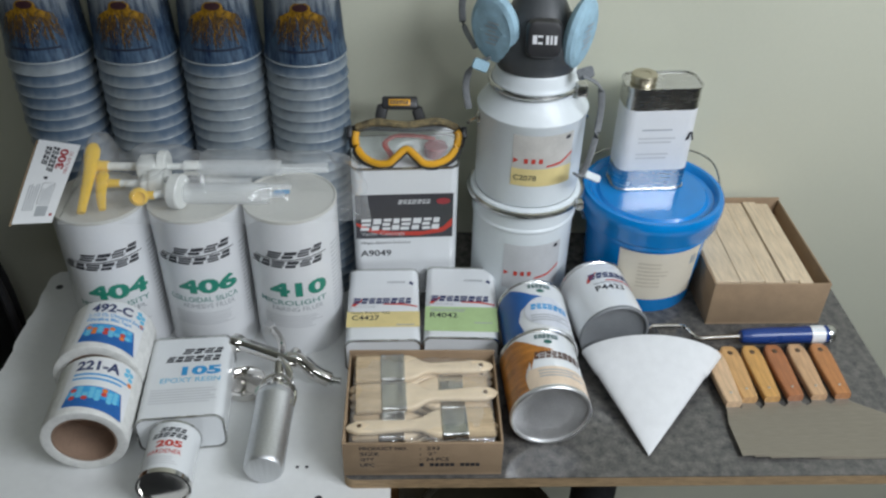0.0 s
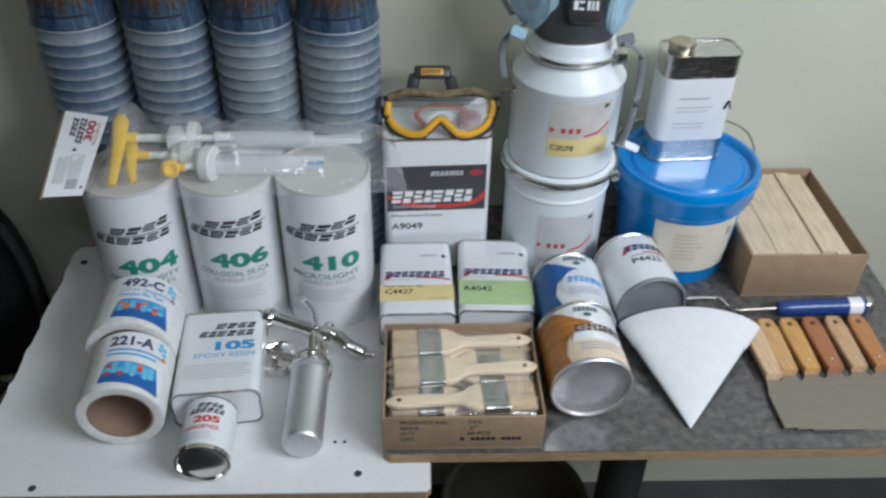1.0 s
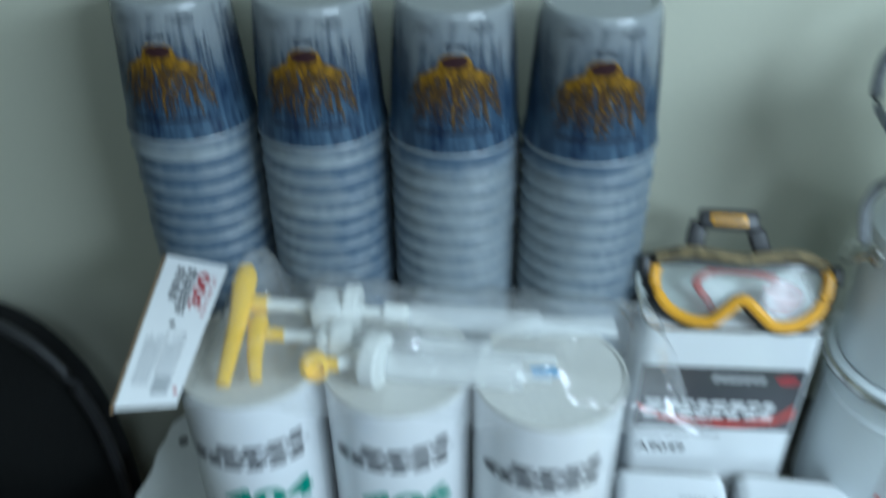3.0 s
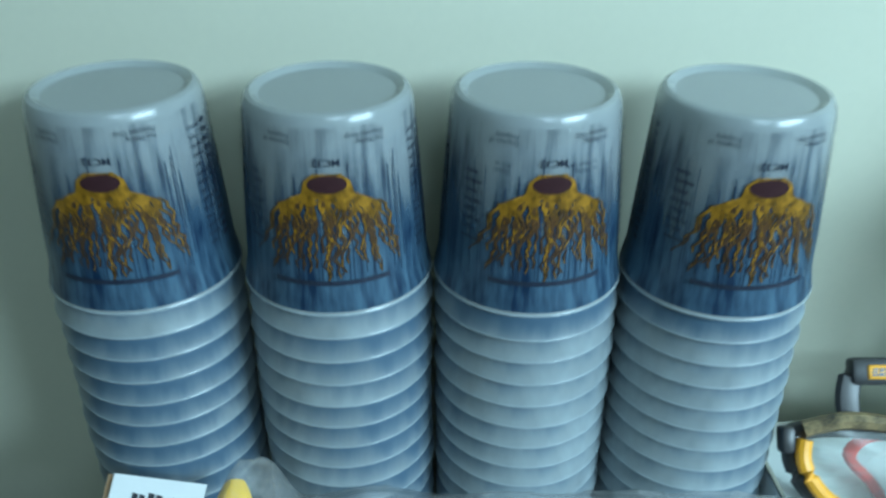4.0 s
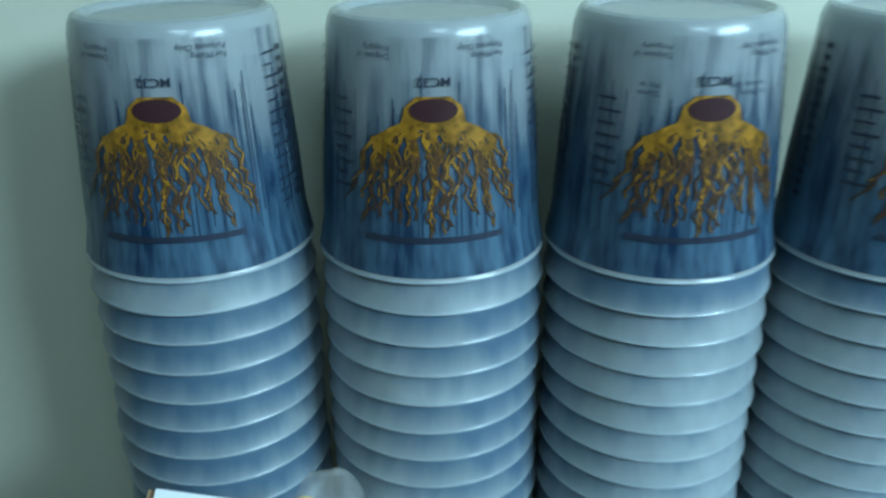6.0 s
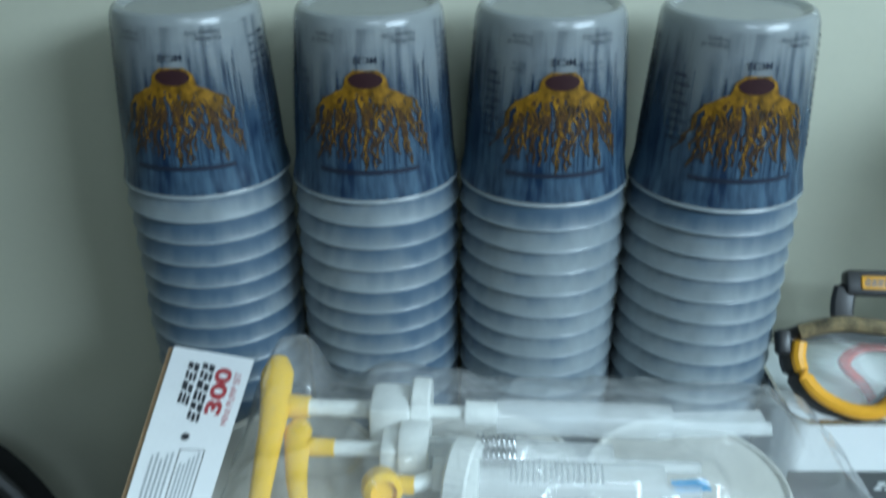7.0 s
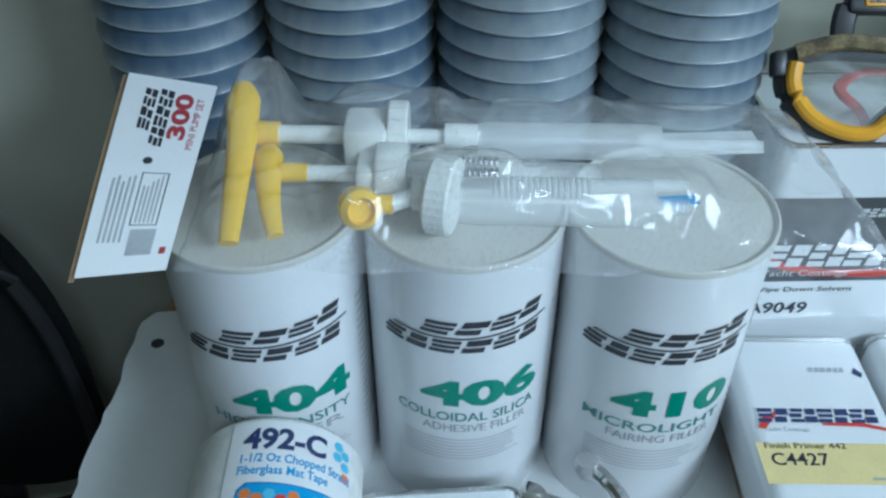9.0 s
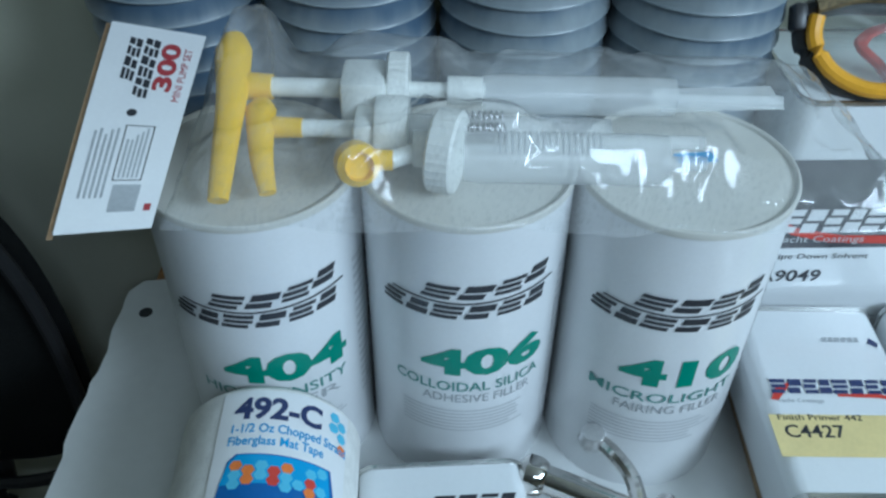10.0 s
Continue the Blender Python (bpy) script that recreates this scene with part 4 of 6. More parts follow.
# ---- spray gun ----
def make_spray_gun():
    t = thing("spray_gun", pose(-0.185, -0.389, BOARD_Z), "chrome siphon spray gun lying with its aluminium cup", "spray gun")
    cup = lathe([(0, 0.0), (0.0245, 0.0), (0.0265, 0.003), (0.0272, 0.007), (0.0272, 0.118), (0.0285, 0.120), (0.0285, 0.132), (0.0265, 0.135), (0.012, 0.139), (0, 0.139)], 44)
    part("cup", moved(cup, pose(0.003, -0.143, 0.029, -90)), ALU, t, "satin aluminium paint cup")
    part("cup_lid", moved(lathe([(0, 0), (0.0288, 0), (0.0292, 0.004), (0.026, 0.008), (0.014, 0.012), (0.009, 0.014), (0.009, 0.032), (0, 0.032)], 36), pose(0.003, -0.010, 0.029, -90)), CHROME, t, "chrome cup lid and neck")
    part("clamp_yoke", tube(curve_pts([(0.028, -0.028, 0.030), (0.030, -0.005, 0.036), (0.018, 0.012, 0.044), (0.0, 0.018, 0.046), (-0.016, 0.010, 0.042), (-0.026, -0.012, 0.034)], 5), 0.0036, 8), CHROME, t)
    part("clamp_lever", box(0.018, -0.034, 0.034, 0.029, -0.008, 0.042, 0.002), CHROME, t)
    body = tube(curve_pts([(-0.045, 0.080, 0.052), (-0.03, 0.074, 0.052), (0.0, 0.062, 0.050), (0.03, 0.050, 0.048), (0.045, 0.046, 0.046)], 6), 0.0105, 14)
    part("gun_body", body, CHROME, t, "polished chrome gun body")
    part("air_cap", moved(lathe([(0, 0), (0.009, 0), (0.0125, 0.003), (0.0145, 0.008), (0.0145, 0.016), (0.011, 0.02), (0, 0.02)], 24), look((-0.040, 0.078, 0.052), (-0.16, 0.122, 0.052)) @ pose(0, 0, 0, 180)), CHROME, t, "round air cap")
    part("handle", tube(curve_pts([(0.028, 0.052, 0.048), (0.050, 0.052, 0.042), (0.072, 0.038, 0.030), (0.092, 0.034, 0.020)], 6), 0.0105, 12, False, 1.2), CHROME, t, "curved chrome handle")
    part("air_fitting", moved(lathe([(0, 0), (0.008, 0), (0.008, 0.012), (0.005, 0.013), (0.005, 0.024), (0, 0.024)], 16), look((0.086, 0.035, 0.021), (0.2, 0.025, 0.010)) @ pose(0, 0, 0, 180)), STEEL, t)
    part("trigger", tube(curve_pts([(0.020, 0.050, 0.055), (0.032, 0.032, 0.050), (0.037, 0.016, 0.044), (0.034, 0.002, 0.040)], 5), 0.005, 8, False, 0.6), CHROME, t, "chrome trigger")
    part("hook", tube(curve_pts([(0.022, 0.052, 0.054), (0.018, 0.078, 0.058), (0.006, 0.100, 0.058), (-0.004, 0.114, 0.054)], 5), 0.006, 10), CHROME, t)
    part("hook_knob", moved(lathe([(0, -0.009), (0.008, -0.008), (0.0105, 0), (0.008, 0.008), (0, 0.009)], 18), pose(-0.006, 0.112, 0.056)), DULLSTEEL, t)
    for x, y in ((0.040, 0.062),):
        part("adjusting_knob", moved(lathe([(0, 0), (0.007, 0), (0.008, 0.002), (0.008, 0.014), (0.006, 0.017), (0, 0.017)], 18), look((x - 0.004, y - 0.01, 0.05), (x + 0.03, y + 0.06, 0.05)) @ pose(0, 0, 0, 180)), CHROME, t)
    part("siphon_neck", tube([(0.003, 0.0, 0.030), (0.002, 0.042, 0.048)], 0.008, 12), CHROME, t)
    for o in t.children:
        if not o.name.startswith(("cup", "clamp", "siphon")):
            o.location.x = -0.016
    g = thing("chrome_ring_lid", pose(-0.236, -0.352, BOARD_Z), "round chrome lid lying beside the spray gun", "lid")
    part("dish", lathe([(0, 0.004), (0.022, 0.004), (0.025, 0.001), (0.028, 0.0), (0.0315, 0.003), (0.0315, 0.016), (0.029, 0.018), (0.026, 0.016), (0.022, 0.009), (0, 0.008)], 44), CHROME, g)


make_spray_gun()


# ---- steel pails ----
def band(t, r, z, wire=0.0035):
    ring = [(r * math.cos(a), r * math.sin(a), z) for a in (math.tau * i / 60 for i in range(60))]
    part("locking_ring", tube(ring, wire, 8, True), STEEL, t, "galvanised locking ring")


def pail_label(t, r, x0, x1, z0, z1, upper):
    w, w2 = on_round(r, 0.0006), on_round(r, 0.0011)
    part("label", lay(shape(bar(x0, z0, x1, z1)), w, 0.005), LIGHTGREY if not upper else mat("grey_cream_label", (0.60, 0.58, 0.54), 0.4), t, "pale grey label")
    h = z1 - z0
    if upper:
        part("yellow_band", lay(shape(bar(x0, z0 - 0.004, x1, z0 + h * 0.32)), w2, 0.005), PALEYELLOW, t, "pale yellow band")
        part("lettering", lay(letters("C2078", x0 + 0.004, z0 + 0.006, 0.034, 0.009, 0.01), on_round(r, 0.0015), 0.005), BLACK, t)
    v = z0 + h * (0.42 if upper else 0.3)
    part("logo_mark", lay(shape([(x0 + 0.002, v), (x0 + 0.010, v + 0.006), (x0 + 0.002, v + 0.009)], *[bar(x0 + 0.018 + i * 0.011, v + 0.001, x0 + 0.024 + i * 0.011, v + 0.009) for i in range(3)]), w2, 0.005), RED, t, "small red marks")
    part("swoosh", lay(shape([(x0 + 0.052, v - 0.006), (x0 + 0.075, v - 0.003), (x1 - 0.001, v + 0.010), (x1 - 0.001, v + 0.014), (x0 + 0.075, v + 0.001), (x0 + 0.052, v - 0.003)]), w2, 0.005), RED, t, "red swoosh")
    part("maker_mark", lay(shape([(x1 - 0.016, z1 - 0.010), (x1 - 0.008, z1 - 0.010), (x1 - 0.006, z1 - 0.004), (x1 - 0.014, z1 - 0.004)]), w2), BLACK, t)


def make_pails():
    t = thing("steel_pail", pose(0.1985, -0.114, 0, 0, 0, 6) @ Matrix.Diagonal((1, 1, 1.05, 1)), "white steel paint pail with galvanised ring, carrying another pail", "pail", "stacked paint pails")
    r = 0.0815
    part("body", lathe([(0, 0.003), (r - 0.006, 0.003), (r - 0.005, 0), (r - 0.002, 0), (r - 0.001, 0.004), (r, 0.012), (r, 0.148), (r + 0.0022, 0.151), (r + 0.0022, 0.154), (r, 0.157), (r, 0.180), (0, 0.180)], 64), PAILWHITE, t)
    part("lid", lathe([(r + 0.001, 0.1805), (r + 0.006, 0.182), (r + 0.008, 0.188), (r + 0.006, 0.194), (r, 0.196), (r - 0.005, 0.193), (0, 0.191), (0, 0.1805)], 64), PAILWHITE, t)
    band(t, r + 0.0085, 0.188, 0.0045)
    part("ring_latch", box(0.066, -0.072, 0.181, 0.078, -0.056, 0.195, 0.002), STEEL, t)
    pail_label(t, r, -0.045, 0.052, 0.045, 0.128, False)
    u = thing("steel_pail", pose(0.1985, -0.114, 0.2062, 0, 0, 6), "white steel paint pail with yellow-banded label on top of another pail", "pail", "stacked paint pails")
    r2 = 0.0820
    part("body", lathe([(0, 0.003), (r2 - 0.006, 0.003), (r2 - 0.005, 0), (r2 - 0.002, 0), (r2 - 0.001, 0.004), (r2, 0.014), (r2, 0.134), (r2 + 0.002, 0.137), (r2 + 0.002, 0.140), (r2 - 0.001, 0.144), (0.062, 0.167), (0.0605, 0.172), (0, 0.172)], 64), PAILWHITE, u)
    part("lid", lathe([(0.060, 0.1725), (0.0635, 0.174), (0.064, 0.182), (0.0605, 0.187), (0.0595, 0.200), (0.057, 0.204), (0, 0.204), (0, 0.1725)], 64), PAILWHITE, u)
    band(u, 0.0655, 0.176, 0.0042)
    part("ring_latch", box(0.052, -0.050, 0.168, 0.068, -0.032, 0.186, 0.002), STEEL, u)
    for s in (-1, 1):
        part("bail_ear", moved(lathe([(0, 0), (0.011, 0), (0.010, 0.003), (0.005, 0.005), (0, 0.005)], 18), pose(s * (r2 - 0.001), 0.0, 0.118, 0, 90 * s)), STEEL, u)
    part("bail", tube(curve_pts([(r2 + 0.004, 0, 0.118), (r2 + 0.012, 0.03, 0.09), (0.06, 0.085, 0.07), (0, 0.104, 0.06), (-0.06, 0.085, 0.07), (-r2 - 0.012, 0.03, 0.09), (-r2 - 0.004, 0, 0.118)], 6), 0.0022, 8), STEEL, u, "wire bail")
    pail_label(u, r2, -0.044, 0.052, 0.044, 0.125, True)


make_pails()


def make_respirator():
    z = 0.4112
    t = thing("half_mask_respirator", pose(0.196, -0.122, z, 0, 0, -4), "dark half-mask respirator with pale blue filters resting on a pail", "respirator")
    loops = []
    for zz, w, dep, yo in ((0.0, 0.056, 0.050, 0.0), (0.018, 0.062, 0.056, -0.004), (0.045, 0.058, 0.058, -0.006), (0.075, 0.046, 0.048, 0.0), (0.105, 0.030, 0.036, 0.008), (0.130, 0.018, 0.024, 0.018), (0.142, 0.008, 0.012, 0.026)):
        loops.append([(w * math.cos(a), yo + (-dep if math.sin(a) > 0 else 0.03) * abs(math.sin(a)) ** 0.8, zz) for a in (math.tau * i / 36 for i in range(36))])
    part("face_piece", loft(loops), RUBBER, t, "dark grey rubber face piece")
    part("front_plate", moved(rprism(0.050, 0.054, [(0, 0.0), (0.008, 0.001), (0.012, 0.004), (0.013, 0.008)], 0.014), pose(0.004, -0.056, 0.062, 78)), BLACKPLASTIC, t, "black exhalation valve cover")
    part("logo_mark", moved(lay(shape(bar(-0.016, -0.006, -0.010, 0.006), bar(-0.009, -0.006, -0.002, -0.003), bar(-0.009, 0.003, -0.002, 0.006), bar(0.002, -0.006, 0.006, 0.006), bar(0.008, -0.006, 0.011, 0.006), bar(0.013, -0.006, 0.017, 0.006)), lambda a, b: (a, b, 0)), pose(0.004, -0.0697, 0.0648, 78)), PAPERLABEL, t, "white block logo")
    for x, y, h, ax, tilt, n in ((-0.062, -0.028, 0.062, -34, 8, 0), (0.056, -0.028, 0.060, 58, 6, 1)):
        m = pose(x, y, h, 0, 0, ax) @ pose(0, 0, 0, 90 + tilt) @ Matrix.Diagonal((0.78, 1.06, 1, 1))
        f = part("filter", moved(lathe([(0, -0.010), (0.040, -0.010), (0.047, -0.006), (0.050, 0.0), (0.047, 0.006), (0.040, 0.0095), (0.03, 0.0085), (0.024, 0.0105), (0.012, 0.0085), (0, 0.010)], 40), m), FILTERBLUE, t, "pale blue filter pad")
        part("filter_socket", moved(lathe([(0, -0.034), (0.019, -0.034), (0.024, -0.014), (0.024, -0.0101), (0, -0.0101)], 28), m), RUBBER, f)
        part("filter_print", moved(lay(shape(*[bar(-0.012 + 0.006 * (i % 2), -0.018 + i * 0.006, 0.010 + 0.004 * (i % 3), -0.016 + i * 0.006) for i in range(6)]), lambda a, b: (a, b, 0.0112)), m), GREY, f)
    for pts in ([(-0.058, -0.01, 0.108), (-0.085, 0.02, 0.135), (-0.05, 0.05, 0.152), (0.0, 0.045, 0.150), (0.012, 0.03, 0.142)], [(-0.066, -0.03, 0.020), (-0.092, -0.02, 0.0), (-0.100, -0.01, -0.035), (-0.094, -0.014, -0.07)], [(0.064, -0.05, 0.006), (0.090, -0.052, -0.010), (0.096, -0.050, -0.06), (0.086, -0.072, -0.11), (0.075, -0.084, -0.135), (0.064, -0.094, -0.128)], [(-0.064, -0.02, 0.110), (-0.104, 0.02, 0.100), (-0.108, 0.025, 0.05), (-0.088, 0.0, 0.02)]):
        part("strap", tube(curve_pts(pts, 6), 0.0050, 8, False, 0.45), STRAP, t, "grey elastic strap")
    part("buckle", moved(rprism(0.024, 0.016, [(-0.004, 0.001), (0, 0), (0.004, 0.001)], 0.004), pose(-0.080, -0.04, 0.012, 70, 20)), FILTERBLUE, t, "pale plastic buckle")
    part("buckle", moved(rprism(0.030, 0.012, [(-0.003, 0.001), (0, 0), (0.003, 0.001)], 0.004), pose(0.092, -0.080, -0.140, 60, 30, 20)), PAILWHITE, t, "pale plastic buckle")
    part("buckle", moved(rprism(0.024, 0.016, [(-0.004, 0.001), (0, 0), (0.004, 0.001)], 0.004), pose(0.068, -0.045, 0.008, 60, -20)), STRAP, t)


make_respirator()


def make_goggles():
    t = thing("safety_goggles", pose(0.008, -0.156, 0.2580, -37, 0, 0) @ Matrix.Diagonal((0.94, 0.94, 0.94, 1)), "amber and black safety goggles resting on the solvent tin", "goggles")

    def outline(s, y):
        pts = []
        base = [(-0.088, 0.062), (-0.090, 0.040), (-0.078, 0.016), (-0.055, 0.002), (-0.032, 0.001), (-0.018, 0.012), (0.0, 0.026), (0.018, 0.012), (0.032, 0.001), (0.055, 0.002), (0.078, 0.016), (0.090, 0.040), (0.088, 0.060), (0.060, 0.066), (0.0, 0.063), (-0.060, 0.066)]
        for x, z in base:
            pts.append((x * s, y + 1.9 * x * x, 0.036 + (z - 0.036) * s))
        return [tuple(p) for p in curve_pts(pts + [pts[0]], 4)[:-1]]

    part("outer_frame", tube(outline(0.98, 0.011), 0.0075, 10, True), BLACKPLASTIC, t, "black outer frame")
    part("frame", tube(outline(0.93, 0.0)[1:49], 0.0058, 10), GOGYELLOW, t, "amber front frame, open at the brow")
    lo = outline(0.92, 0.002)
    bm = bmesh.new()
    a = [bm.verts.new(p) for p in lo]
    b = [bm.verts.new((p[0] * 0.5, p[1] * 0.3, 0.036 + (p[2] - 0.036) * 0.4)) for p in lo]
    n = len(lo)
    for i in range(n):
        bm.faces.new((a[i], a[(i + 1) % n], b[(i + 1) % n], b[i]))
    bm.faces.new(b)
    bmesh.ops.solidify(bm, geom=bm.faces[:], thickness=0.0012)
    part("lens", bm, LENS, t, "clear curved lens")
    part("brow_vent", tube(curve_pts([(-0.082, 0.018, 0.064), (-0.05, 0.010, 0.071), (0.0, 0.006, 0.066), (0.05, 0.010, 0.073), (0.082, 0.018, 0.064)], 5), 0.0082, 8, False, 0.8), mat("olive_goggle_vent", (0.36, 0.28, 0.14), 0.5, scale=90, second=(0.02, 0.02, 0.018), second_amount=1.0), t, "mottled olive brow vent")
    part("strap", tube(curve_pts([(-0.042, 0.026, 0.062), (-0.043, 0.030, 0.086), (-0.034, 0.032, 0.108), (-0.008, 0.034, 0.111), (0.012, 0.032, 0.105), (0.022, 0.030, 0.080), (0.025, 0.026, 0.062)], 5), 0.0095, 8, False, 0.5), BLACKPLASTIC, t, "black strap loop")
    part("strap_patch", box(-0.030, 0.0205, 0.1005, 0.006, 0.0265, 0.1115, 0.0015), GOGYELLOW, t, "amber strap patch")
    part("strap_plate", box(-0.041, 0.0225, 0.096, 0.018, 0.038, 0.117, 0.004), BLACKPLASTIC, t, "black strap plate")
    part("patch_print", lay(block_mark(-0.028, 0.1030, 0.031, 0.006, 6, 0.1), on_flat(0.0205)), BLACK, t)
    for s in (-1, 1):
        part("strap_clip", box(s * 0.094 - 0.005, 0.014, 0.046, s * 0.094 + 0.005, 0.030, 0.066, 0.003), BLACKPLASTIC, t)


make_goggles()


# ---- blue bucket and the tin on it ----
def make_bucket():
    t = thing("blue_bucket", pose(0.409, -0.108, 0), "bright blue plastic bucket with lid and cream label", "bucket")
    part("shell", lathe([(0, 0.004), (0.084, 0.004), (0.085, 0), (0.091, 0), (0.093, 0.004), (0.101, 0.135), (0.107, 0.136), (0.107, 0.143), (0.102, 0.145), (0.102, 0.160), (0, 0.160)], 72), BUCKET, t)
    part("lid", lathe([(0.1035, 0.146), (0.111, 0.146), (0.113, 0.150), (0.113, 0.166), (0.1155, 0.170), (0.1155, 0.184), (0.112, 0.1905), (0.106, 0.1905), (0.101, 0.186), (0.099, 0.181), (0.090, 0.180), (0.086, 0.184), (0.02, 0.185), (0, 0.185), (0, 0.1605), (0.1035, 0.1605)], 80), BUCKET, t, "blue snap lid with raised rim")
    w = lambda u, v: ((0.0933 + (v - 0.004) * 0.0611 + 0.0006) * math.sin(u / 0.097), -(0.0933 + (v - 0.004) * 0.0611 + 0.0006) * math.cos(u / 0.097), v)
    part("label", lay(shape(bar(-0.062, 0.030, 0.078, 0.128)), w, 0.005), CREAM, t, "cream paper label")
    w2 = lambda u, v: tuple(c * 1.005 if i < 2 else c for i, c in enumerate(w(u, v)))
    part("small_print", lay(lines(-0.030, 0.055, 0.02, 0.110, 7, 2), w2, 0.006), mat("faint_print", (0.62, 0.56, 0.45), 0.5), t)
    part("small_print", lay(shape(bar(0.058, 0.095, 0.064, 0.112), bar(0.066, 0.095, 0.070, 0.112)), w2, 0.006), GREY, t)
    part("bail", tube(curve_pts([(0.104, -0.02, 0.132), (0.122, 0.02, 0.165), (0.117, 0.07, 0.195), (0.075, 0.108, 0.200), (0.0, 0.122, 0.198), (-0.075, 0.108, 0.190), (-0.117, 0.06, 0.165), (-0.109, -0.01, 0.134)], 6), 0.0018, 8), STEEL, t, "wire bail")


make_bucket()


def make_additive_tin():
    t = thing("additive_tin", pose(0.401, -0.080, 0.1856, 0, 0, 4), "tinplate quart tin with white label standing on the blue bucket", "tin can")
    w, d, h = 0.117, 0.062, 0.181
    tin_body(t, w, d, h, 0.018, PAPERLABEL, (0.038, 0.144))
    f = on_flat(-d / 2 - 0.0005)
    part("lettering", lay(shape(bar(-0.030, 0.110, 0.018, 0.1125)), f), GREY, t)
    part("small_print", lay(lines(-0.034, 0.086, 0.03, 0.100, 2, 3), f), LIGHTGREY, t)
    part("small_print", lay(lines(-0.034, 0.058, 0.03, 0.072, 2, 5), f), LIGHTGREY, t)
    part("logo_mark", lay(shape([(0.042, 0.092), (0.046, 0.092), (0.050, 0.107), (0.047, 0.107)], [(0.052, 0.092), (0.055, 0.092), (0.051, 0.107), (0.048, 0.107)]), f), BLACK, t)
    spout(t, -0.030, 0.0, h - 0.002, 0.020, mat("brassy_tin_cap", (0.55, 0.50, 0.38), 0.3, metal=1.0), 0.014)


make_additive_tin()


# ---- carton of stirring sticks ----
def carton(t, w, d, h, back_extra=0.0):
    k = 0.003
    part("carton_base", box(-w / 2, -d / 2, 0, w / 2, d / 2, k, 0.0008), CARD, t)
    part("carton_side", box(-w / 2, -d / 2, k, w / 2, -d / 2 + k, h, 0.0008), CARD, t, "front cardboard side")
    part("carton_side", box(-w / 2, d / 2 - k, k, w / 2, d / 2, h + back_extra, 0.0008), CARD, t)
    part("carton_side", box(-w / 2, -d / 2 + k, k, -w / 2 + k, d / 2 - k, h, 0.0008), CARD, t)
    part("carton_side", box(w / 2 - k, -d / 2 + k, k, w / 2, d / 2 - k, h, 0.0008), CARD, t)


def make_stick_carton():
    t = thing("stick_carton", pose(0.594, -0.106, 0, 0, 0, 0.5), "open brown carton full of wooden stirring sticks", "cardboard box")
    carton(t, 0.190, 0.248, 0.084, 0.004)
    rnd = random.Random(3)
    groups = ((-0.0905, 0.080, 0.086), (-0.0095, 0.031, 0.084), (0.0225, 0.024, 0.087), (0.0475, 0.022, 0.083))
    for x, w, top in groups:
        n = 2 if w > 0.06 else 1
        for i in range(n):
            b = thing("stirring_stick", pose(0.594 + x + i * w / n, -0.106, 0.004), "flat pale birch stirring stick packed on edge in a carton", "stick", "stirring sticks in the carton")
            hh = top - 0.006 + rnd.uniform(-0.0006, 0.0006)
            part("wood_strip", box(0.0002, -0.118 + rnd.uniform(0, 0.004), 0, w / n - 0.0003, 0.116 - rnd.uniform(0, 0.004), hh, 0.0008, 1), STICK, b)


make_stick_carton()


# ---- carton of brushes ----
def make_brush(m, label):
    """A flat chip brush: bristles towards -x, handle towards +x."""
    t = thing("chip_brush", m, label, "paint brush", "chip brushes in the carton")
    rnd = random.Random(9)
    loops = []
    for i in range(7):
        s = i / 6
        loops.append([(-0.036 + 0.036 * s, y * (1.03 - 0.03 * s), z * (0.7 + 0.3 * s)) for y, z in rounded(0.0485, 0.0125, 0.004, 3)])
    bm = loft(loops)
    part("bristles", bm, BRISTLE, t, "tan natural bristles")
    tufts = bmesh.new()
    for k in range(26):
        y, z = rnd.uniform(-0.0235, 0.0235), rnd.uniform(-0.004, 0.0062)
        box(-0.037 - rnd.uniform(0, 0.003), y, z, -0.004, y + 0.0006, z + 0.0006, 0, 1, tufts)
    part("bristle_hairs", tufts, BRISTLE, t)
    part("ferrule", loft([[(x, y, z) for y, z in rounded(0.0505 + 2 * o, 0.0145 + 2 * o, 0.005, 4)] for x, o in ((-0.001, 0), (0.003, 0.0005), (0.005, 0), (0.027, 0), (0.029, 0.0005), (0.033, 0))]), STEEL, t, "tinplate ferrule")
    loops = []
    for x, w, th in ((0.031, 0.0235, 0.0060), (0.040, 0.0235, 0.0060), (0.050, 0.0190, 0.0055), (0.060, 0.0115, 0.0050), (0.072, 0.0085, 0.0046), (0.100, 0.0095, 0.0046), (0.130, 0.0115, 0.0044), (0.146, 0.0105, 0.0042), (0.156, 0.0065, 0.0036), (0.161, 0.0020, 0.0020)):
        loops.append([(x, y, z) for y, z in rounded(2 * w, 2 * th, min(w, th) * 0.8, 4)])
    part("handle", loft(loops), HANDLEWOOD, t, "blond wooden handle")
    part("hanging_hole", moved(lathe([(0, 0.0), (0.0026, 0.0), (0.0032, 0.0004), (0.0032, -0.001), (0, -0.001)], 14), pose(0.143, 0, 0.0043)), CUPBROWN, t)


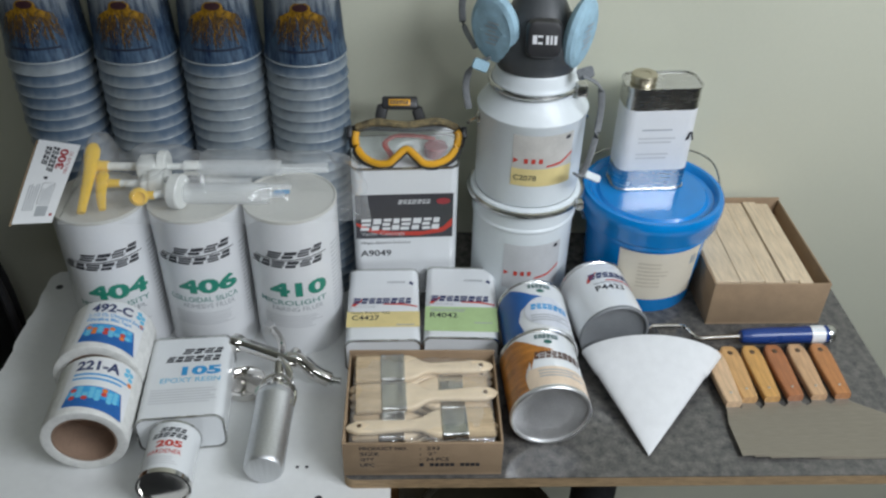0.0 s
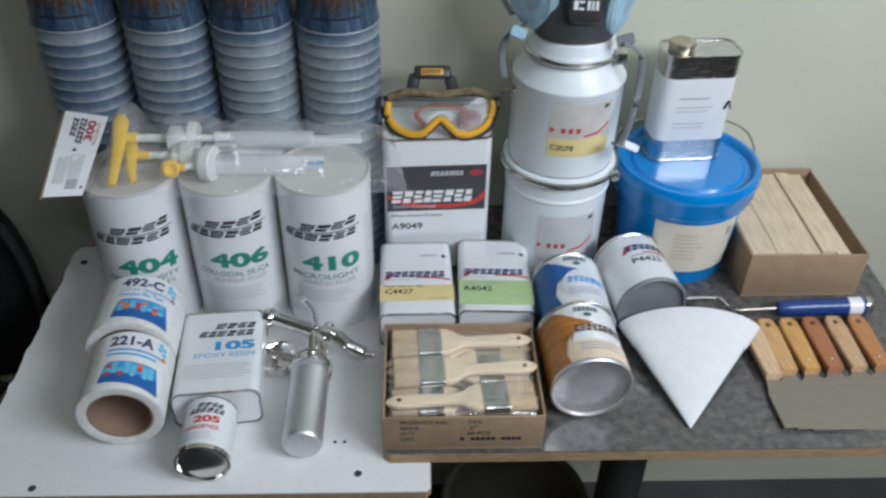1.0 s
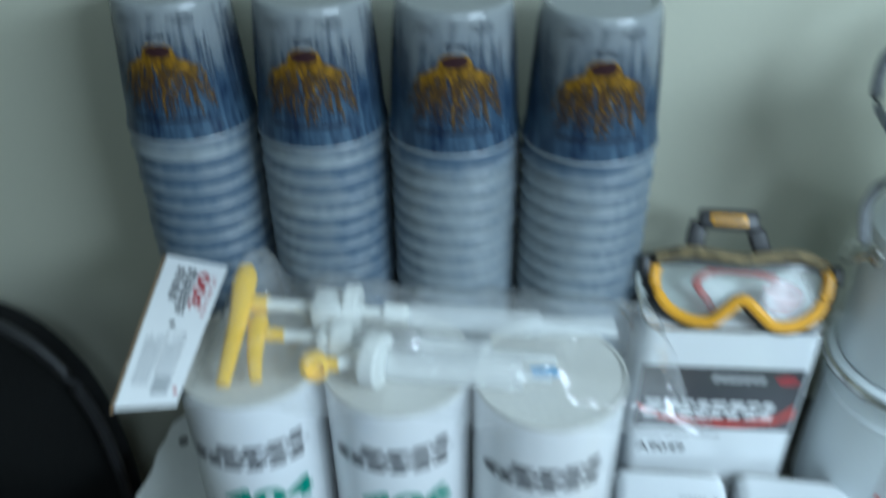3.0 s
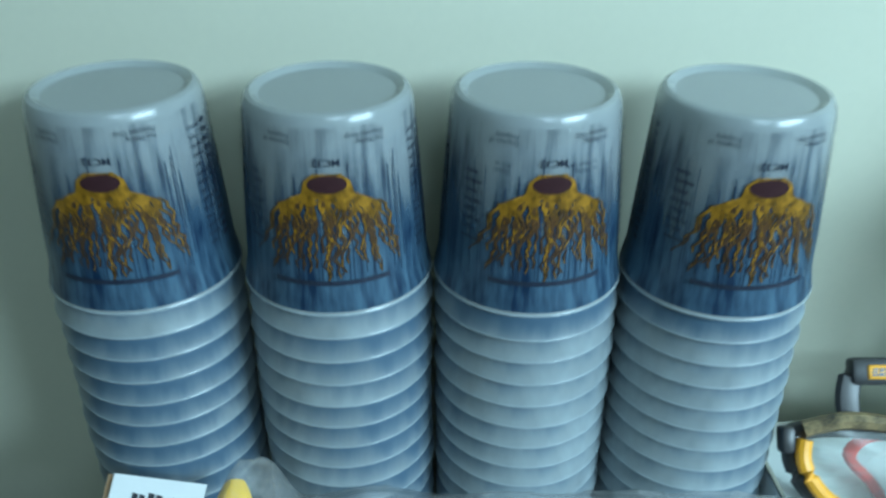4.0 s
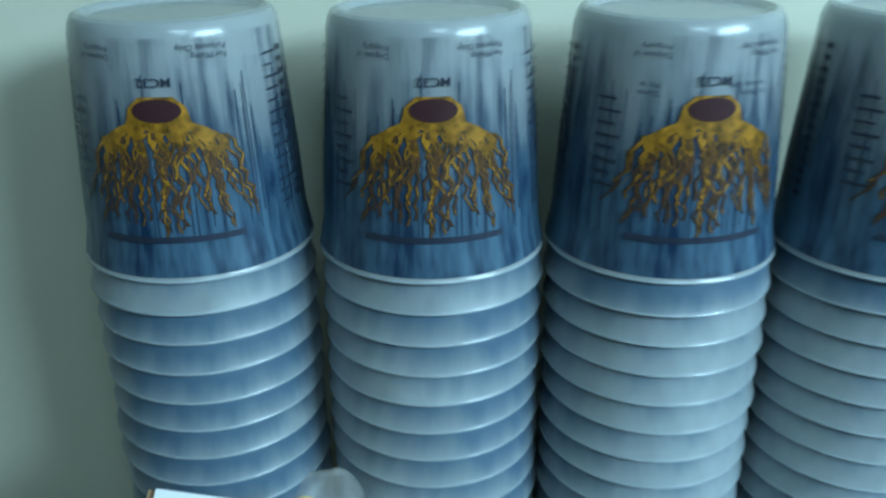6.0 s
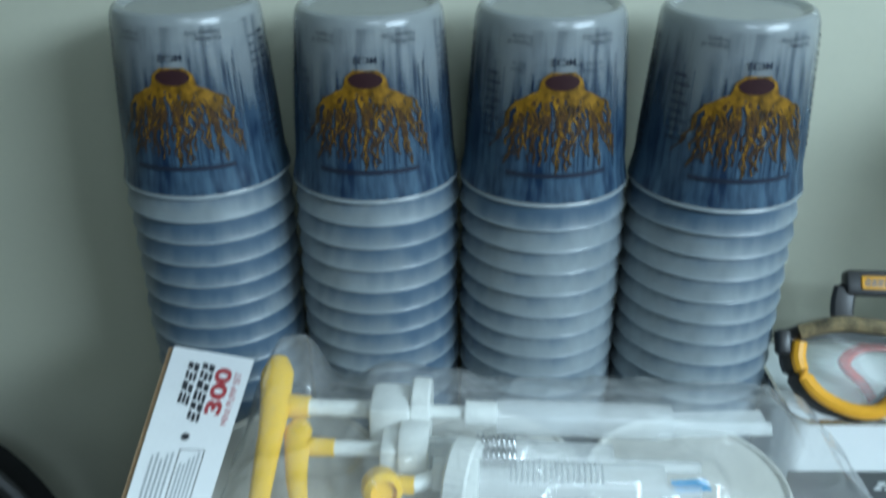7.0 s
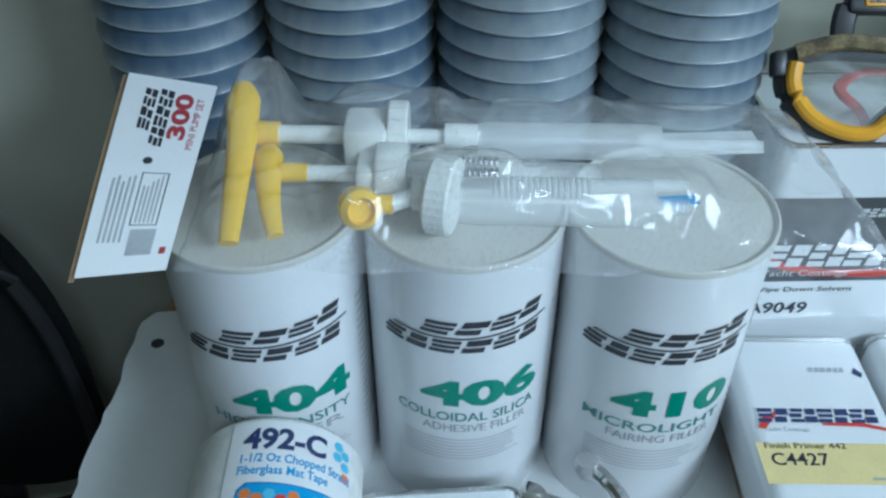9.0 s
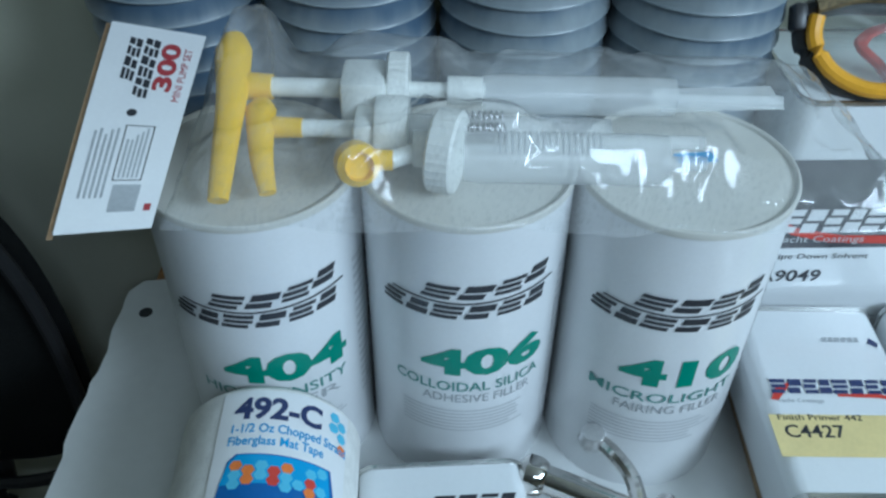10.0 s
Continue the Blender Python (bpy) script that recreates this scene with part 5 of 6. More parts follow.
def make_brush_carton():
    t = thing("brush_carton", pose(0.0315, -0.449, 0), "open brown cardboard carton of paint brushes with printed front", "cardboard box")
    carton(t, 0.212, 0.170, 0.0635, 0.007)
    f = on_flat(-0.085)
    for words, sub, v in (("PRODUCT NO.", ":  233", 0.0515), ("SIZE", ":  2\"", 0.0405), ("QTY", ":  24 PCS", 0.0295), ("UPC", None, 0.0185)):
        part("lettering", lay(letters(words, -0.083, v, 0.0060 * len(words) * (0.95 if len(words) > 5 else 1.05), 0.0068, 0.012), f), BLACK, t, "dark printed capitals")
        if sub:
            part("lettering", lay(letters(sub, -0.004, v, 0.006 * len(sub) * 0.72, 0.0068, 0.012), f), BLACK, t)
    part("small_print", lay(shape(*[bar(-0.004 + i * 0.0068, 0.0185, 0.0012 + i * 0.0068, 0.0248) for i in range(12) if i not in (1, 7)]), f), BLACK, t, "printed code as plain bars")
    for z in (0.012, 0.030, 0.046):
        for y, flip in ((-0.040, 0), (0.012, 180), (0.056, 0)):
            make_brush(pose(-0.026 if not flip else 0.090, -0.449 + y, z, 0, 0, flip), "flat chip brush with blond handle lying deep in the carton")
    make_brush(pose(-0.027, -0.396, 0.0615, 3, 0, 2), "flat chip brush with blond handle on top of the carton")
    make_brush(pose(-0.024, -0.452, 0.0620, 4, 0, 3), "flat chip brush with blond handle on top of the carton")
    make_brush(pose(0.090, -0.500, 0.0640, 2, 0, 183), "flat chip brush with blond handle on top, turned round")
    make_brush(pose(0.088, -0.424, 0.0480, 0, 0, 180), "flat chip brush half hidden under the top brushes")
    w = thing("plastic_wrap", Matrix(), "clear crinkled plastic wrap round the brushes", "plastic wrap")
    nx, ny = 44, 34
    bm = bmesh.new()
    grid = [[bm.verts.new((-0.066 + 0.194 * i / nx, -0.528 + 0.156 * j / ny, 0.0735 + 0.004 * noise.noise(Vector((i * 0.35, j * 0.5, 1.0))) - 0.012 * (abs(2 * i / nx - 1) ** 6 + abs(2 * j / ny - 1) ** 6))) for j in range(ny + 1)] for i in range(nx + 1)]
    for i in range(nx):
        for j in range(ny):
            bm.faces.new((grid[i][j], grid[i + 1][j], grid[i + 1][j + 1], grid[i][j + 1]))
    bmesh.ops.solidify(bm, geom=bm.faces[:], thickness=0.0002)
    part("film", bm, WRAP, w).visible_shadow = False


WRAP = film("clear_wrap_film", (0.84, 0.83, 0.81), 0.88, 0.07, 0.3, (0.98, 0.98, 0.97))
make_brush_carton()


GREYBASE = mat("grey_painted_base", (0.22, 0.23, 0.24), 0.5, metal=0.15)


# ---- round paint cans lying down ----
def make_round_can(x, y_front, r, h, turn, kind, label):
    t = thing("paint_can", pose(x, y_front, r + 0.0012, 0, 0, turn) @ pose(0, 0, 0, -90), label, "paint can", "paint cans lying on the counter")
    part("body", lathe([(0, 0.0085), (r - 0.001, 0.0085), (r - 0.001, 0.004), (r, 0.005), (r, h - 0.004), (0, h - 0.004)], 56), WHITE, t)
    end = GREYBASE if kind == "grey" else DULLSTEEL
    part("base", lathe([(0, 0.0065), (r * 0.55, 0.0068), (r - 0.006, 0.0060), (r - 0.0035, 0.0046), (r - 0.0028, 0.0), (r - 0.0004, -0.0005), (r + 0.0012, 0.001), (r + 0.0012, 0.005), (r + 0.0001, 0.006)], 56), end, t, "recessed tinplate base with rolled rim")
    part("top_ring", lathe([(r, h - 0.006), (r + 0.0012, h - 0.005), (r + 0.0012, h - 0.001), (r - 0.002, h), (r - 0.008, h - 0.003), (0, h - 0.0035)], 56), STEEL, t)
    w, w2, w3 = on_round(r, 0.0006), on_round(r, 0.001), on_round(r, 0.0014)
    if kind == "grey":
        part("lettering", lay(letters("P4423", -0.020, 0.046, 0.046, 0.0115, 0.015), w, 0.004), BLACK, t, "black product number")
        part("flick", lay(shape([(-0.030, 0.071), (-0.024, 0.082), (-0.008, 0.090), (-0.014, 0.082), (-0.024, 0.071)]), w, 0.004), RED, t, "red flick")
        part("swoosh", lay(shape([(0.0, 0.0665), (0.03, 0.0665), (0.055, 0.062), (0.055, 0.065), (0.03, 0.070), (0.0, 0.0685)]), w, 0.004), RED, t, "red swoosh")
        part("logo_mark", lay(block_mark(-0.024, 0.074, 0.084, 0.0125, 8, 0.12), w2, 0.004), NAVY, t, "navy block logo")
        part("small_print", lay(lines(-0.02, 0.060, 0.04, 0.066, 1, 5), w, 0.005), GREY, t)
        return
    main = DEEPBLUE if kind == "blue" else BURNT
    part("colour_field", lay(shape([(-0.150, 0.006), (-0.030, 0.006), (-0.036, 0.030), (-0.030, 0.050), (-0.012, 0.066), (0.012, 0.073), (-0.010, 0.082), (-0.040, h - 0.010), (-0.150, h - 0.008)]), w, 0.004), main, t, "glossy coloured label field")
    if kind == "blue":
        part("pale_field", lay(shape(oval(0.016, 0.042, 0.040, 0.034, 28)), w2, 0.004), mat("lilac_white_label", (0.72, 0.74, 0.80), 0.35, coat=0.3), t)
        part("lettering", lay(block_mark(-0.014, 0.046, 0.060, 0.012, 7, 0.05), w3, 0.004), BLUEPRINT, t)
    else:
        part("pale_field", lay(shape([(-0.034, 0.006), (0.075, 0.006), (0.075, 0.040), (-0.030, 0.040), (-0.036, 0.025)]), w2, 0.004), mat("peach_label", (0.80, 0.64, 0.48), 0.35, coat=0.3), t, "peach label foot")
        part("lettering", lay(block_mark(-0.018, 0.056, 0.074, 0.0135, 9, 0.1), w3, 0.004), mat("dark_brown_print", (0.12, 0.06, 0.04), 0.4), t, "dark brown product blocks")
        part("fringe", lay(shape(*[[(-0.034 + i * 0.005, 0.060 - 0.002 * i), (-0.028 + i * 0.005, 0.064 - 0.002 * i), (-0.036 + i * 0.005, 0.040 - 0.001 * i)] for i in range(3)]), w3, 0.004), BURNT, t)
    part("logo_mark", lay(block_mark(-0.012, h - 0.020, 0.036, 0.008, 6, 0.0), w2, 0.004), mat("dark_green_print", (0.02, 0.10, 0.09), 0.4), t, "dark green block logo")
    part("logo_mark", lay(shape(oval(0.006, h - 0.027, 0.006, 0.004)), w2, 0.004), mat("dark_green_print", (0.02, 0.14, 0.11), 0.4), t)
    part("small_print", lay(lines(-0.016, 0.020, 0.05, 0.036, 3, 8), w3, 0.005), GREY, t)


make_round_can(0.207, -0.482, 0.0555, 0.116, 3, "orange", "burnt orange and white paint can lying with its base outward")
make_round_can(0.209, -0.362, 0.0525, 0.116, 2, "blue", "blue and white paint can lying behind another can")
make_round_can(0.326, -0.316, 0.0535, 0.118, 8, "grey", "white paint can with grey base lying beside the strainer")


# ---- paper cone strainer ----
def make_cone():
    tip, end = Vector((0.345, -0.508, 0.004)), Vector((0.381, -0.338, 0.034))
    t = thing("paper_strainer", Matrix(), "white paper cone strainer lying on the counter", "paint strainer")
    ax = (end - tip)
    side = Vector((1, -0.06, 0)).normalized()
    up = side.cross(ax.normalized()).normalized()

    def ring(s, grow, back=0.0):
        c = tip + ax * s
        out = []
        for i in range(40):
            a = math.tau * i / 40
            wv, hv = 0.104 * s * grow, 0.031 * s * grow
            bulge = ax.normalized() * (0.015 * s * (1 - abs(math.cos(a)) ** 2) * (1 if math.sin(a) < 0 else 0.9))
            p = c + side * (wv * math.cos(a)) + up * (hv * math.sin(a)) + bulge
            p.z = max(p.z, 0.0015)
            out.append(tuple(p))
        return out

    outer = [ring(max(0.004, k / 14), 1.0) for k in range(0, 12)] + [ring(0.80, 1.012), ring(0.9, 1.012), ring(1.0, 1.012)]
    inner = [ring(1.0, 0.985), ring(0.9, 0.97), ring(0.5, 0.93), ring(0.05, 0.6)]
    part("paper_cone", loft(outer + inner), PAPER, t)
    part("rim_fold", loft([ring(0.775, 1.016), ring(0.79, 1.024), ring(0.995, 1.022), ring(1.004, 1.008)], False), PAPER, t, "doubled paper rim")


make_cone()


# ---- roller frame ----
def make_roller():
    t = thing("roller_frame", pose(0, 0, 0.0), "paint roller frame with navy grip lying on the counter", "paint roller")
    m = pose(0.541, -0.2785, 0.0165, 0, 90, 2)
    part("grip", moved(lathe([(0, 0), (0.009, 0), (0.0115, 0.004), (0.0125, 0.02), (0.0135, 0.05), (0.0128, 0.085), (0.0140, 0.11), (0.0140, 0.140), (0, 0.140)], 28), m), GRIPBLUE, t, "navy plastic grip")
    part("sleeve", moved(lathe([(0.0142, 0.112), (0.0146, 0.112), (0.0146, 0.134), (0.0142, 0.134)], 28), m), PAPERLABEL, t, "white paper sleeve")
    part("sleeve_print", moved(lay(lines(-0.004, 0.115, 0.012, 0.131, 3, 2), lambda u, v: (-0.0149 * math.cos(u / 0.0146), 0.0149 * math.sin(u / 0.0146), v)), m), SKYBLUE, t)
    part("end_cap", moved(lathe([(0.0141, 0.1405), (0.0146, 0.1405), (0.0150, 0.146), (0.013, 0.1515), (0.006, 0.153), (0.005, 0.150), (0, 0.150)], 28), m), STEEL, t, "metal threaded end")
    part("wire", tube(curve_pts([(0.545, -0.2785, 0.0165), (0.500, -0.281, 0.0165), (0.470, -0.281, 0.0165), (0.456, -0.256, 0.0165), (0.440, -0.2535, 0.0165), (0.410, -0.254, 0.0165), (0.400, -0.258, 0.0165), (0.397, -0.276, 0.0165)], 8), 0.0032, 10), CHROME, t, "bent chromed wire")
    part("cage", moved(lathe([(0, 0), (0.012, 0), (0.014, 0.003), (0.014, 0.02), (0.012, 0.022), (0, 0.022)], 18), pose(0.397, -0.272, 0.0165, 90)), BLACKPLASTIC, t)


make_roller()


# ---- putty knives ----
def make_knife(i, x, w, y_top, y_end, wood, turn, label):
    t = thing("putty_knife", pose(x, y_top, 0.0008 + (5 - i) * 0.0012, 0, 0, turn), label, "putty knife", "row of putty knives")
    L, hl = y_top - y_end, 0.112
    out = [(-0.009, -hl + 0.02), (-0.011, -hl - 0.004), (-w / 2, -hl - 0.030 - 0.12 * max(0, w - 0.06)), (-w / 2, -L), (w / 2, -L), (w / 2, -hl - 0.030 - 0.12 * max(0, w - 0.06)), (0.011, -hl - 0.004), (0.009, -hl + 0.02)]
    z0, z1 = 0.0, 0.0010
    part("blade", loft([[(a, b, z0) for a, b in out], [(a, b, z1) for a, b in out]]), BLADE, t, "flexible brown-grey steel blade")
    loops = []
    for s, hw in ((0.0, 0.005), (0.004, 0.0105), (0.012, 0.0145), (0.03, 0.0158), (0.06, 0.0150), (0.09, 0.0135), (0.106, 0.0130), (0.112, 0.0115)):
        loops.append([(a, -s, 0.0072 + b) for a, b in rounded(2 * hw, 0.0125 if s > 0.003 else 0.006, 0.0038 if s > 0.003 else 0.002, 4)])
    part("handle", loft(loops), wood, t, "varnished wooden handle")
    part("rivet_hole", moved(lathe([(0, 0.0002), (0.003, 0.0002), (0.0038, 0.0008), (0.0044, 0.0002), (0.0044, -0.001), (0, -0.001)], 16), pose(0.0, -0.018, 0.0135)), CUPBROWN, t, "dark hanging hole")
    part("rivet", moved(lathe([(0, 0.001), (0.0015, 0.0008), (0.0022, 0), (0, 0)], 12), pose(0.0, -0.094, 0.0133)), STEEL, t)


def wood(name, c):
    return mat(name, c, 0.35, vary=0.16, scale=30, coat=0.3, stretch=(8, 1, 8), bump=0.1)


KW = (wood("pale_maple", (0.66, 0.45, 0.27)), wood("honey_wood", (0.60, 0.34, 0.13)), wood("golden_wood", (0.60, 0.32, 0.09)), wood("red_brown_wood", (0.38, 0.14, 0.05)), wood("tan_wood", (0.56, 0.34, 0.18)), wood("orange_brown_wood", (0.46, 0.19, 0.06)))
NAMES = ("pale maple", "honey", "golden", "red-brown", "tan", "orange-brown")
for i, (x, w) in enumerate(((0.484, 0.034), (0.511, 0.050), (0.547, 0.075), (0.584, 0.100), (0.622, 0.125), (0.660, 0.150))):
    make_knife(i, x, w, -0.304 + 0.003 * i - (0.006 if i == 0 else 0), -0.511 - 0.0012 * (i % 3), KW[i], 2 - 0.4 * i, f"steel putty knife with {NAMES[i]} wooden handle on the counter")


# ---- bag of dispensing pumps on the canister lids ----
def make_pumps():
    base = 0.2396
    t = thing("pump_set", pose(0, 0, base), "clear plastic bag of yellow and white dispensing pumps with header card", "pump set")
    Z = 0.0

    def disc(parent, name, x, y, z, r, l, material, label="", seg=24):
        return part(name, moved(lathe([(0, 0), (r * 0.94, 0), (r, l * 0.08), (r, l * 0.92), (r * 0.94, l), (0, l)], seg), pose(x, y, z, 0, 90)), material, parent, label)

    def ribbed(parent, x, y, z, r, l, n=30, turn=0):
        loops = []
        for a, g in ((0, 0.94), (l * 0.1, 1.0), (l * 0.9, 1.0), (l, 0.94)):
            loops.append([(a, r * g * (1 + 0.03 * (k % 2)) * math.cos(math.tau * k / (2 * n)), r * g * (1 + 0.03 * (k % 2)) * math.sin(math.tau * k / (2 * n))) for k in range(2 * n)])
        return part("collar", moved(loft(loops), pose(x, y, z, 0, 0, turn)), PUMPWHITE, parent, "ribbed white screw collar")

    specs = ((-0.446, -0.188, 0.034, 1.0, [(-0.4565, -0.155, 0.052), (-0.4545, -0.172, 0.046), (-0.451, -0.200, 0.036), (-0.450, -0.235, 0.022), (-0.4485, -0.272, 0.0085)], (-0.384, -0.340), -0.108), (-0.424, -0.216, 0.0225, 0.72, [(-0.4335, -0.199, 0.031), (-0.432, -0.214, 0.027), (-0.428, -0.240, 0.017), (-0.421, -0.264, 0.0085)], (-0.374, -0.342), -0.160), (-0.366, -0.252, 0.0255, 0.70, None, (-0.333, -0.305), -0.165))
    for n, (x, y, z, s, long, col, tail) in enumerate(specs):
        p = part("pump", moved(lathe([(0, 0), (0.0078 * s + 0.0012, 0), (0.0072 * s + 0.0010, 0.018), (0, 0.018)], 20), pose(x, y, z, 0, 90)), YELLOW, t, "dispensing pump with yellow head")
        yr = y if n < 2 else y + 0.012
        if long:
            line = curve_pts(long, 5)
            q = [k / (len(line) - 1) for k in range(len(line))]
            part("spout", tube(line, [0.0120 * s ** 0.6 * (min(1.0, 0.5 + 2.4 * k) if k < 0.22 else 1.0 - 0.48 * (k - 0.22) / 0.78) for k in q], 12, False, 0.6), YELLOW, p, "yellow curved spout")
        else:
            part("spout", moved(lathe([(0, 0), (0.008, 0.0), (0.0125, 0.004), (0.0135, 0.012), (0.0125, 0.018), (0.0085, 0.0215), (0.0075, 0.017), (0, 0.016)], 20), pose(x - 0.006, y + 0.006, z - 0.004, 62, 38)), YELLOW, p, "yellow spout seen end on")
        part("stem", tube([(x + 0.016, y, z), (col[0] + 0.004, yr, z)], 0.0062 * (0.6 + 0.4 * s), 14), PUMPWHITE, p, "white stem")
        if n == 0:
            part("collar_block", box(col[0], y - 0.019, z - 0.016, col[0] + 0.0285, y + 0.015, z + 0.014, 0.004), PUMPWHITE, p)
            ribbed(p, col[0] + 0.0285, y + 0.004, z, 0.0208, 0.0135)
        elif n == 1:
            part("collar_neck", box(col[0], y - 0.016, z - 0.014, col[0] + 0.014, y + 0.014, z + 0.012, 0.004), PUMPWHITE, p)
            ribbed(p, col[0] + 0.013, y, z, 0.0205, 0.020)
        else:
            disc(p, "collar_neck", col[0] - 0.004, yr, z, 0.011, 0.012, PUMPWHITE)
            ribbed(p, col[0] + 0.008, yr, z, 0.0245, 0.016, turn=-14)
        bx = col[0] + (0.088, 0.026, 0.026)[n]
        if n == 0:
            part("piston_rod", tube([(col[0] + 0.042, yr, z), (bx + 0.002, yr, z)], 0.0050, 12), PUMPWHITE, p, "white piston rod")
        disc(p, "chamber", bx, yr - 0.004 * (n == 2), z - 0.002, (0.0125, 0.0115, 0.0155)[n], (0.120, 0.130, 0.118)[n], TUBECLEAR, "translucent chamber")
        if n == 2:
            for d in (0.014, 0.027):
                spring = [(bx - 0.002 + 0.0005 * k, yr + d + 0.0062 * math.cos(k * 0.9), z + 0.002 + 0.0062 * math.sin(k * 0.9)) for k in range(56)]
                part("spring", tube(spring, 0.0010, 6), SPRING, p, "coiled steel spring")
            ticks = [bar(bx + 0.020 + 0.0036 * k, -0.012, bx + 0.0208 + 0.0036 * k, 0.004 + 0.004 * (k % 5 == 0)) for k in range(17)]
            part("scale_print", lay(shape(*ticks), lambda u, v: (u, yr - 0.004 + 0.0158 * math.sin(v / 0.0155), z - 0.002 + 0.0158 * math.cos(v / 0.0155)), 0.004), GREY, p, "grey measuring ticks")
        start = bx + (0.118, 0.128, 0.116)[n]
        disc(p, "dip_tube", start, yr - 0.002 * n, z - 0.004, 0.0046, max(0.02, tail - start), TUBECLEAR, "translucent dip tube")
    part("seal_sleeve", moved(lathe([(0, 0), (0.0088, 0), (0.009, 0.002), (0.009, 0.020), (0.0085, 0.022), (0, 0.022)], 24), pose(-0.318, -0.188, 0.034, 0, 90)), PUMPWHITE, t, "white seal sleeve")
    part("instruction_leaf", moved(box(-0.040, -0.012, 0, 0.040, 0.012, 0.0008), pose(-0.148, -0.186, 0.030, 4, 2, 8)), TUBECLEAR, t, "folded translucent leaf")
    for o in t.children_recursive:
        if o.name.startswith(("chamber", "dip_tube", "instruction")):
            o.visible_shadow = False
    part("blue_tab", moved(box(-0.0115, -0.0055, 0, 0.0115, 0.0055, 0.0012), pose(-0.1705, -0.2395, 0.0225, -8, 0, 8)), BLUEPRINT, t, "small blue tab")

    # header card: four corners in space, with its print laid on it
    tl, tr, br, bl = (Vector(c) for c in ((-0.5325, -0.158, 0.0615), (-0.474, -0.158, 0.0520), (-0.477, -0.303, 0.0140), (-0.5205, -0.3235, 0.0250)))

    def on_card(off=0.0006):
        nrm = (br - bl).cross(tl - bl).normalized()

        def way(a, b):
            s, q = a / 0.056, b / 0.165
            return bl * (1 - s) * (1 - q) + br * s * (1 - q) + tl * (1 - s) * q + tr * s * q + nrm * (off + 0.0025 * math.sin(q * math.pi))
        return way

    card = bmesh.new()
    for off in (-0.0006, 0.0002):
        g = [[card.verts.new(on_card(off)(0.056 * i / 4, 0.165 * j / 10)) for j in range(11)] for i in range(5)]
        for i in range(4):
            for j in range(10):
                card.faces.new((g[i][j], g[i + 1][j], g[i + 1][j + 1], g[i][j + 1]))
    c = part("header_card", card, PAPERLABEL, t, "white printed header card")
    part("card_edge", lay(shape(bar(-0.0035, -0.001, 0.0, 0.166)), on_card(-0.003), 0.02), CARDIN, c, "brown back of the card")
    w = on_card(0.0007)
    turned = lambda bm, u, v: moved(bm, pose(u, v, 0, 0, 0, 90))
    part("logo_mark", lay(turned(block_mark(0, 0, 0.040, 0.0075, 4, 0.3), 0.021, 0.112), w, 0.01), BLACK, c, "black slanted logo blocks")
    part("logo_mark", lay(turned(block_mark(0, 0, 0.056, 0.0085, 6, 0.3), 0.0315, 0.098), w, 0.01), BLACK, c, "black slanted logo blocks")
    part("lettering", lay(turned(letters("300", 0, 0, 0.045, 0.0115, 0.04), 0.0445, 0.106), w, 0.01), CRIMSON, c, "dark red product number")
    part("lettering", lay(turned(letters("MINI PUMP SET", 0, 0, 0.050, 0.0045), 0.0510, 0.098), w, 0.01), CRIMSON, c, "dark red capitals")
    part("hanging_hole", lay(shape(oval(0.026, 0.086, 0.003, 0.003, 16)), w), BLACK, c)
    part("small_print", lay(turned(lines(0, 0, 0.052, 0.016, 5, 4), 0.023, 0.022), w, 0.02), GREY, c)
    part("print_frame", lay(shape(bar(0.025, 0.034, 0.0256, 0.076), bar(0.0415, 0.034, 0.0421, 0.076), bar(0.0256, 0.034, 0.0415, 0.0346), bar(0.0256, 0.0754, 0.0415, 0.076)), w, 0.02), BLACK, c)
    part("small_print", lay(turned(lines(0, 0, 0.038, 0.013, 5, 6), 0.040, 0.036), w, 0.02), GREY, c)
    part("code_patch", lay(shape(bar(0.027, 0.012, 0.043, 0.031)), w, 0.02), GREY, c, "grey printed square")
    part("small_print", lay(shape(bar(0.048, 0.012, 0.052, 0.017)), w), CRIMSON, c)

    # the bag: a film lifted by the pumps and crumpled
    nx, ny = 230, 110
    x0, x1, y0, y1 = -0.478, -0.062, -0.292, -0.126

    def top(x, y):
        h = 0.030
        for px, py, pz, s, long, col, tail in specs:
            if px - 0.02 < x < tail:
                head = 0.014 if x < col[0] - 0.004 or x > col[1] + 0.03 else 0.029
                g = math.exp(-((y - py) / 0.03) ** 2)
                h = max(h, (pz + head + 0.003) * g + 0.028 * (1 - g))
        if x < -0.425:
            h = max(h, 0.058 * math.exp(-((y + 0.17) / 0.06) ** 2) + 0.012)
        return h

    # the film bridges the pumps softly
    H = np.array([[top(x0 + (x1 - x0) * i / nx, y0 + (y1 - y0) * j / ny) for j in range(ny + 1)] for i in range(nx + 1)]) + 0.003
    for _ in range(22):
        P = np.pad(H, 1, mode="edge")
        H = np.maximum((P[:-2, 1:-1] + P[2:, 1:-1] + P[1:-1, :-2] + P[1:-1, 2:] + P[1:-1, 1:-1]) / 5, H - 0.0008)
    bm = bmesh.new()
    up = []
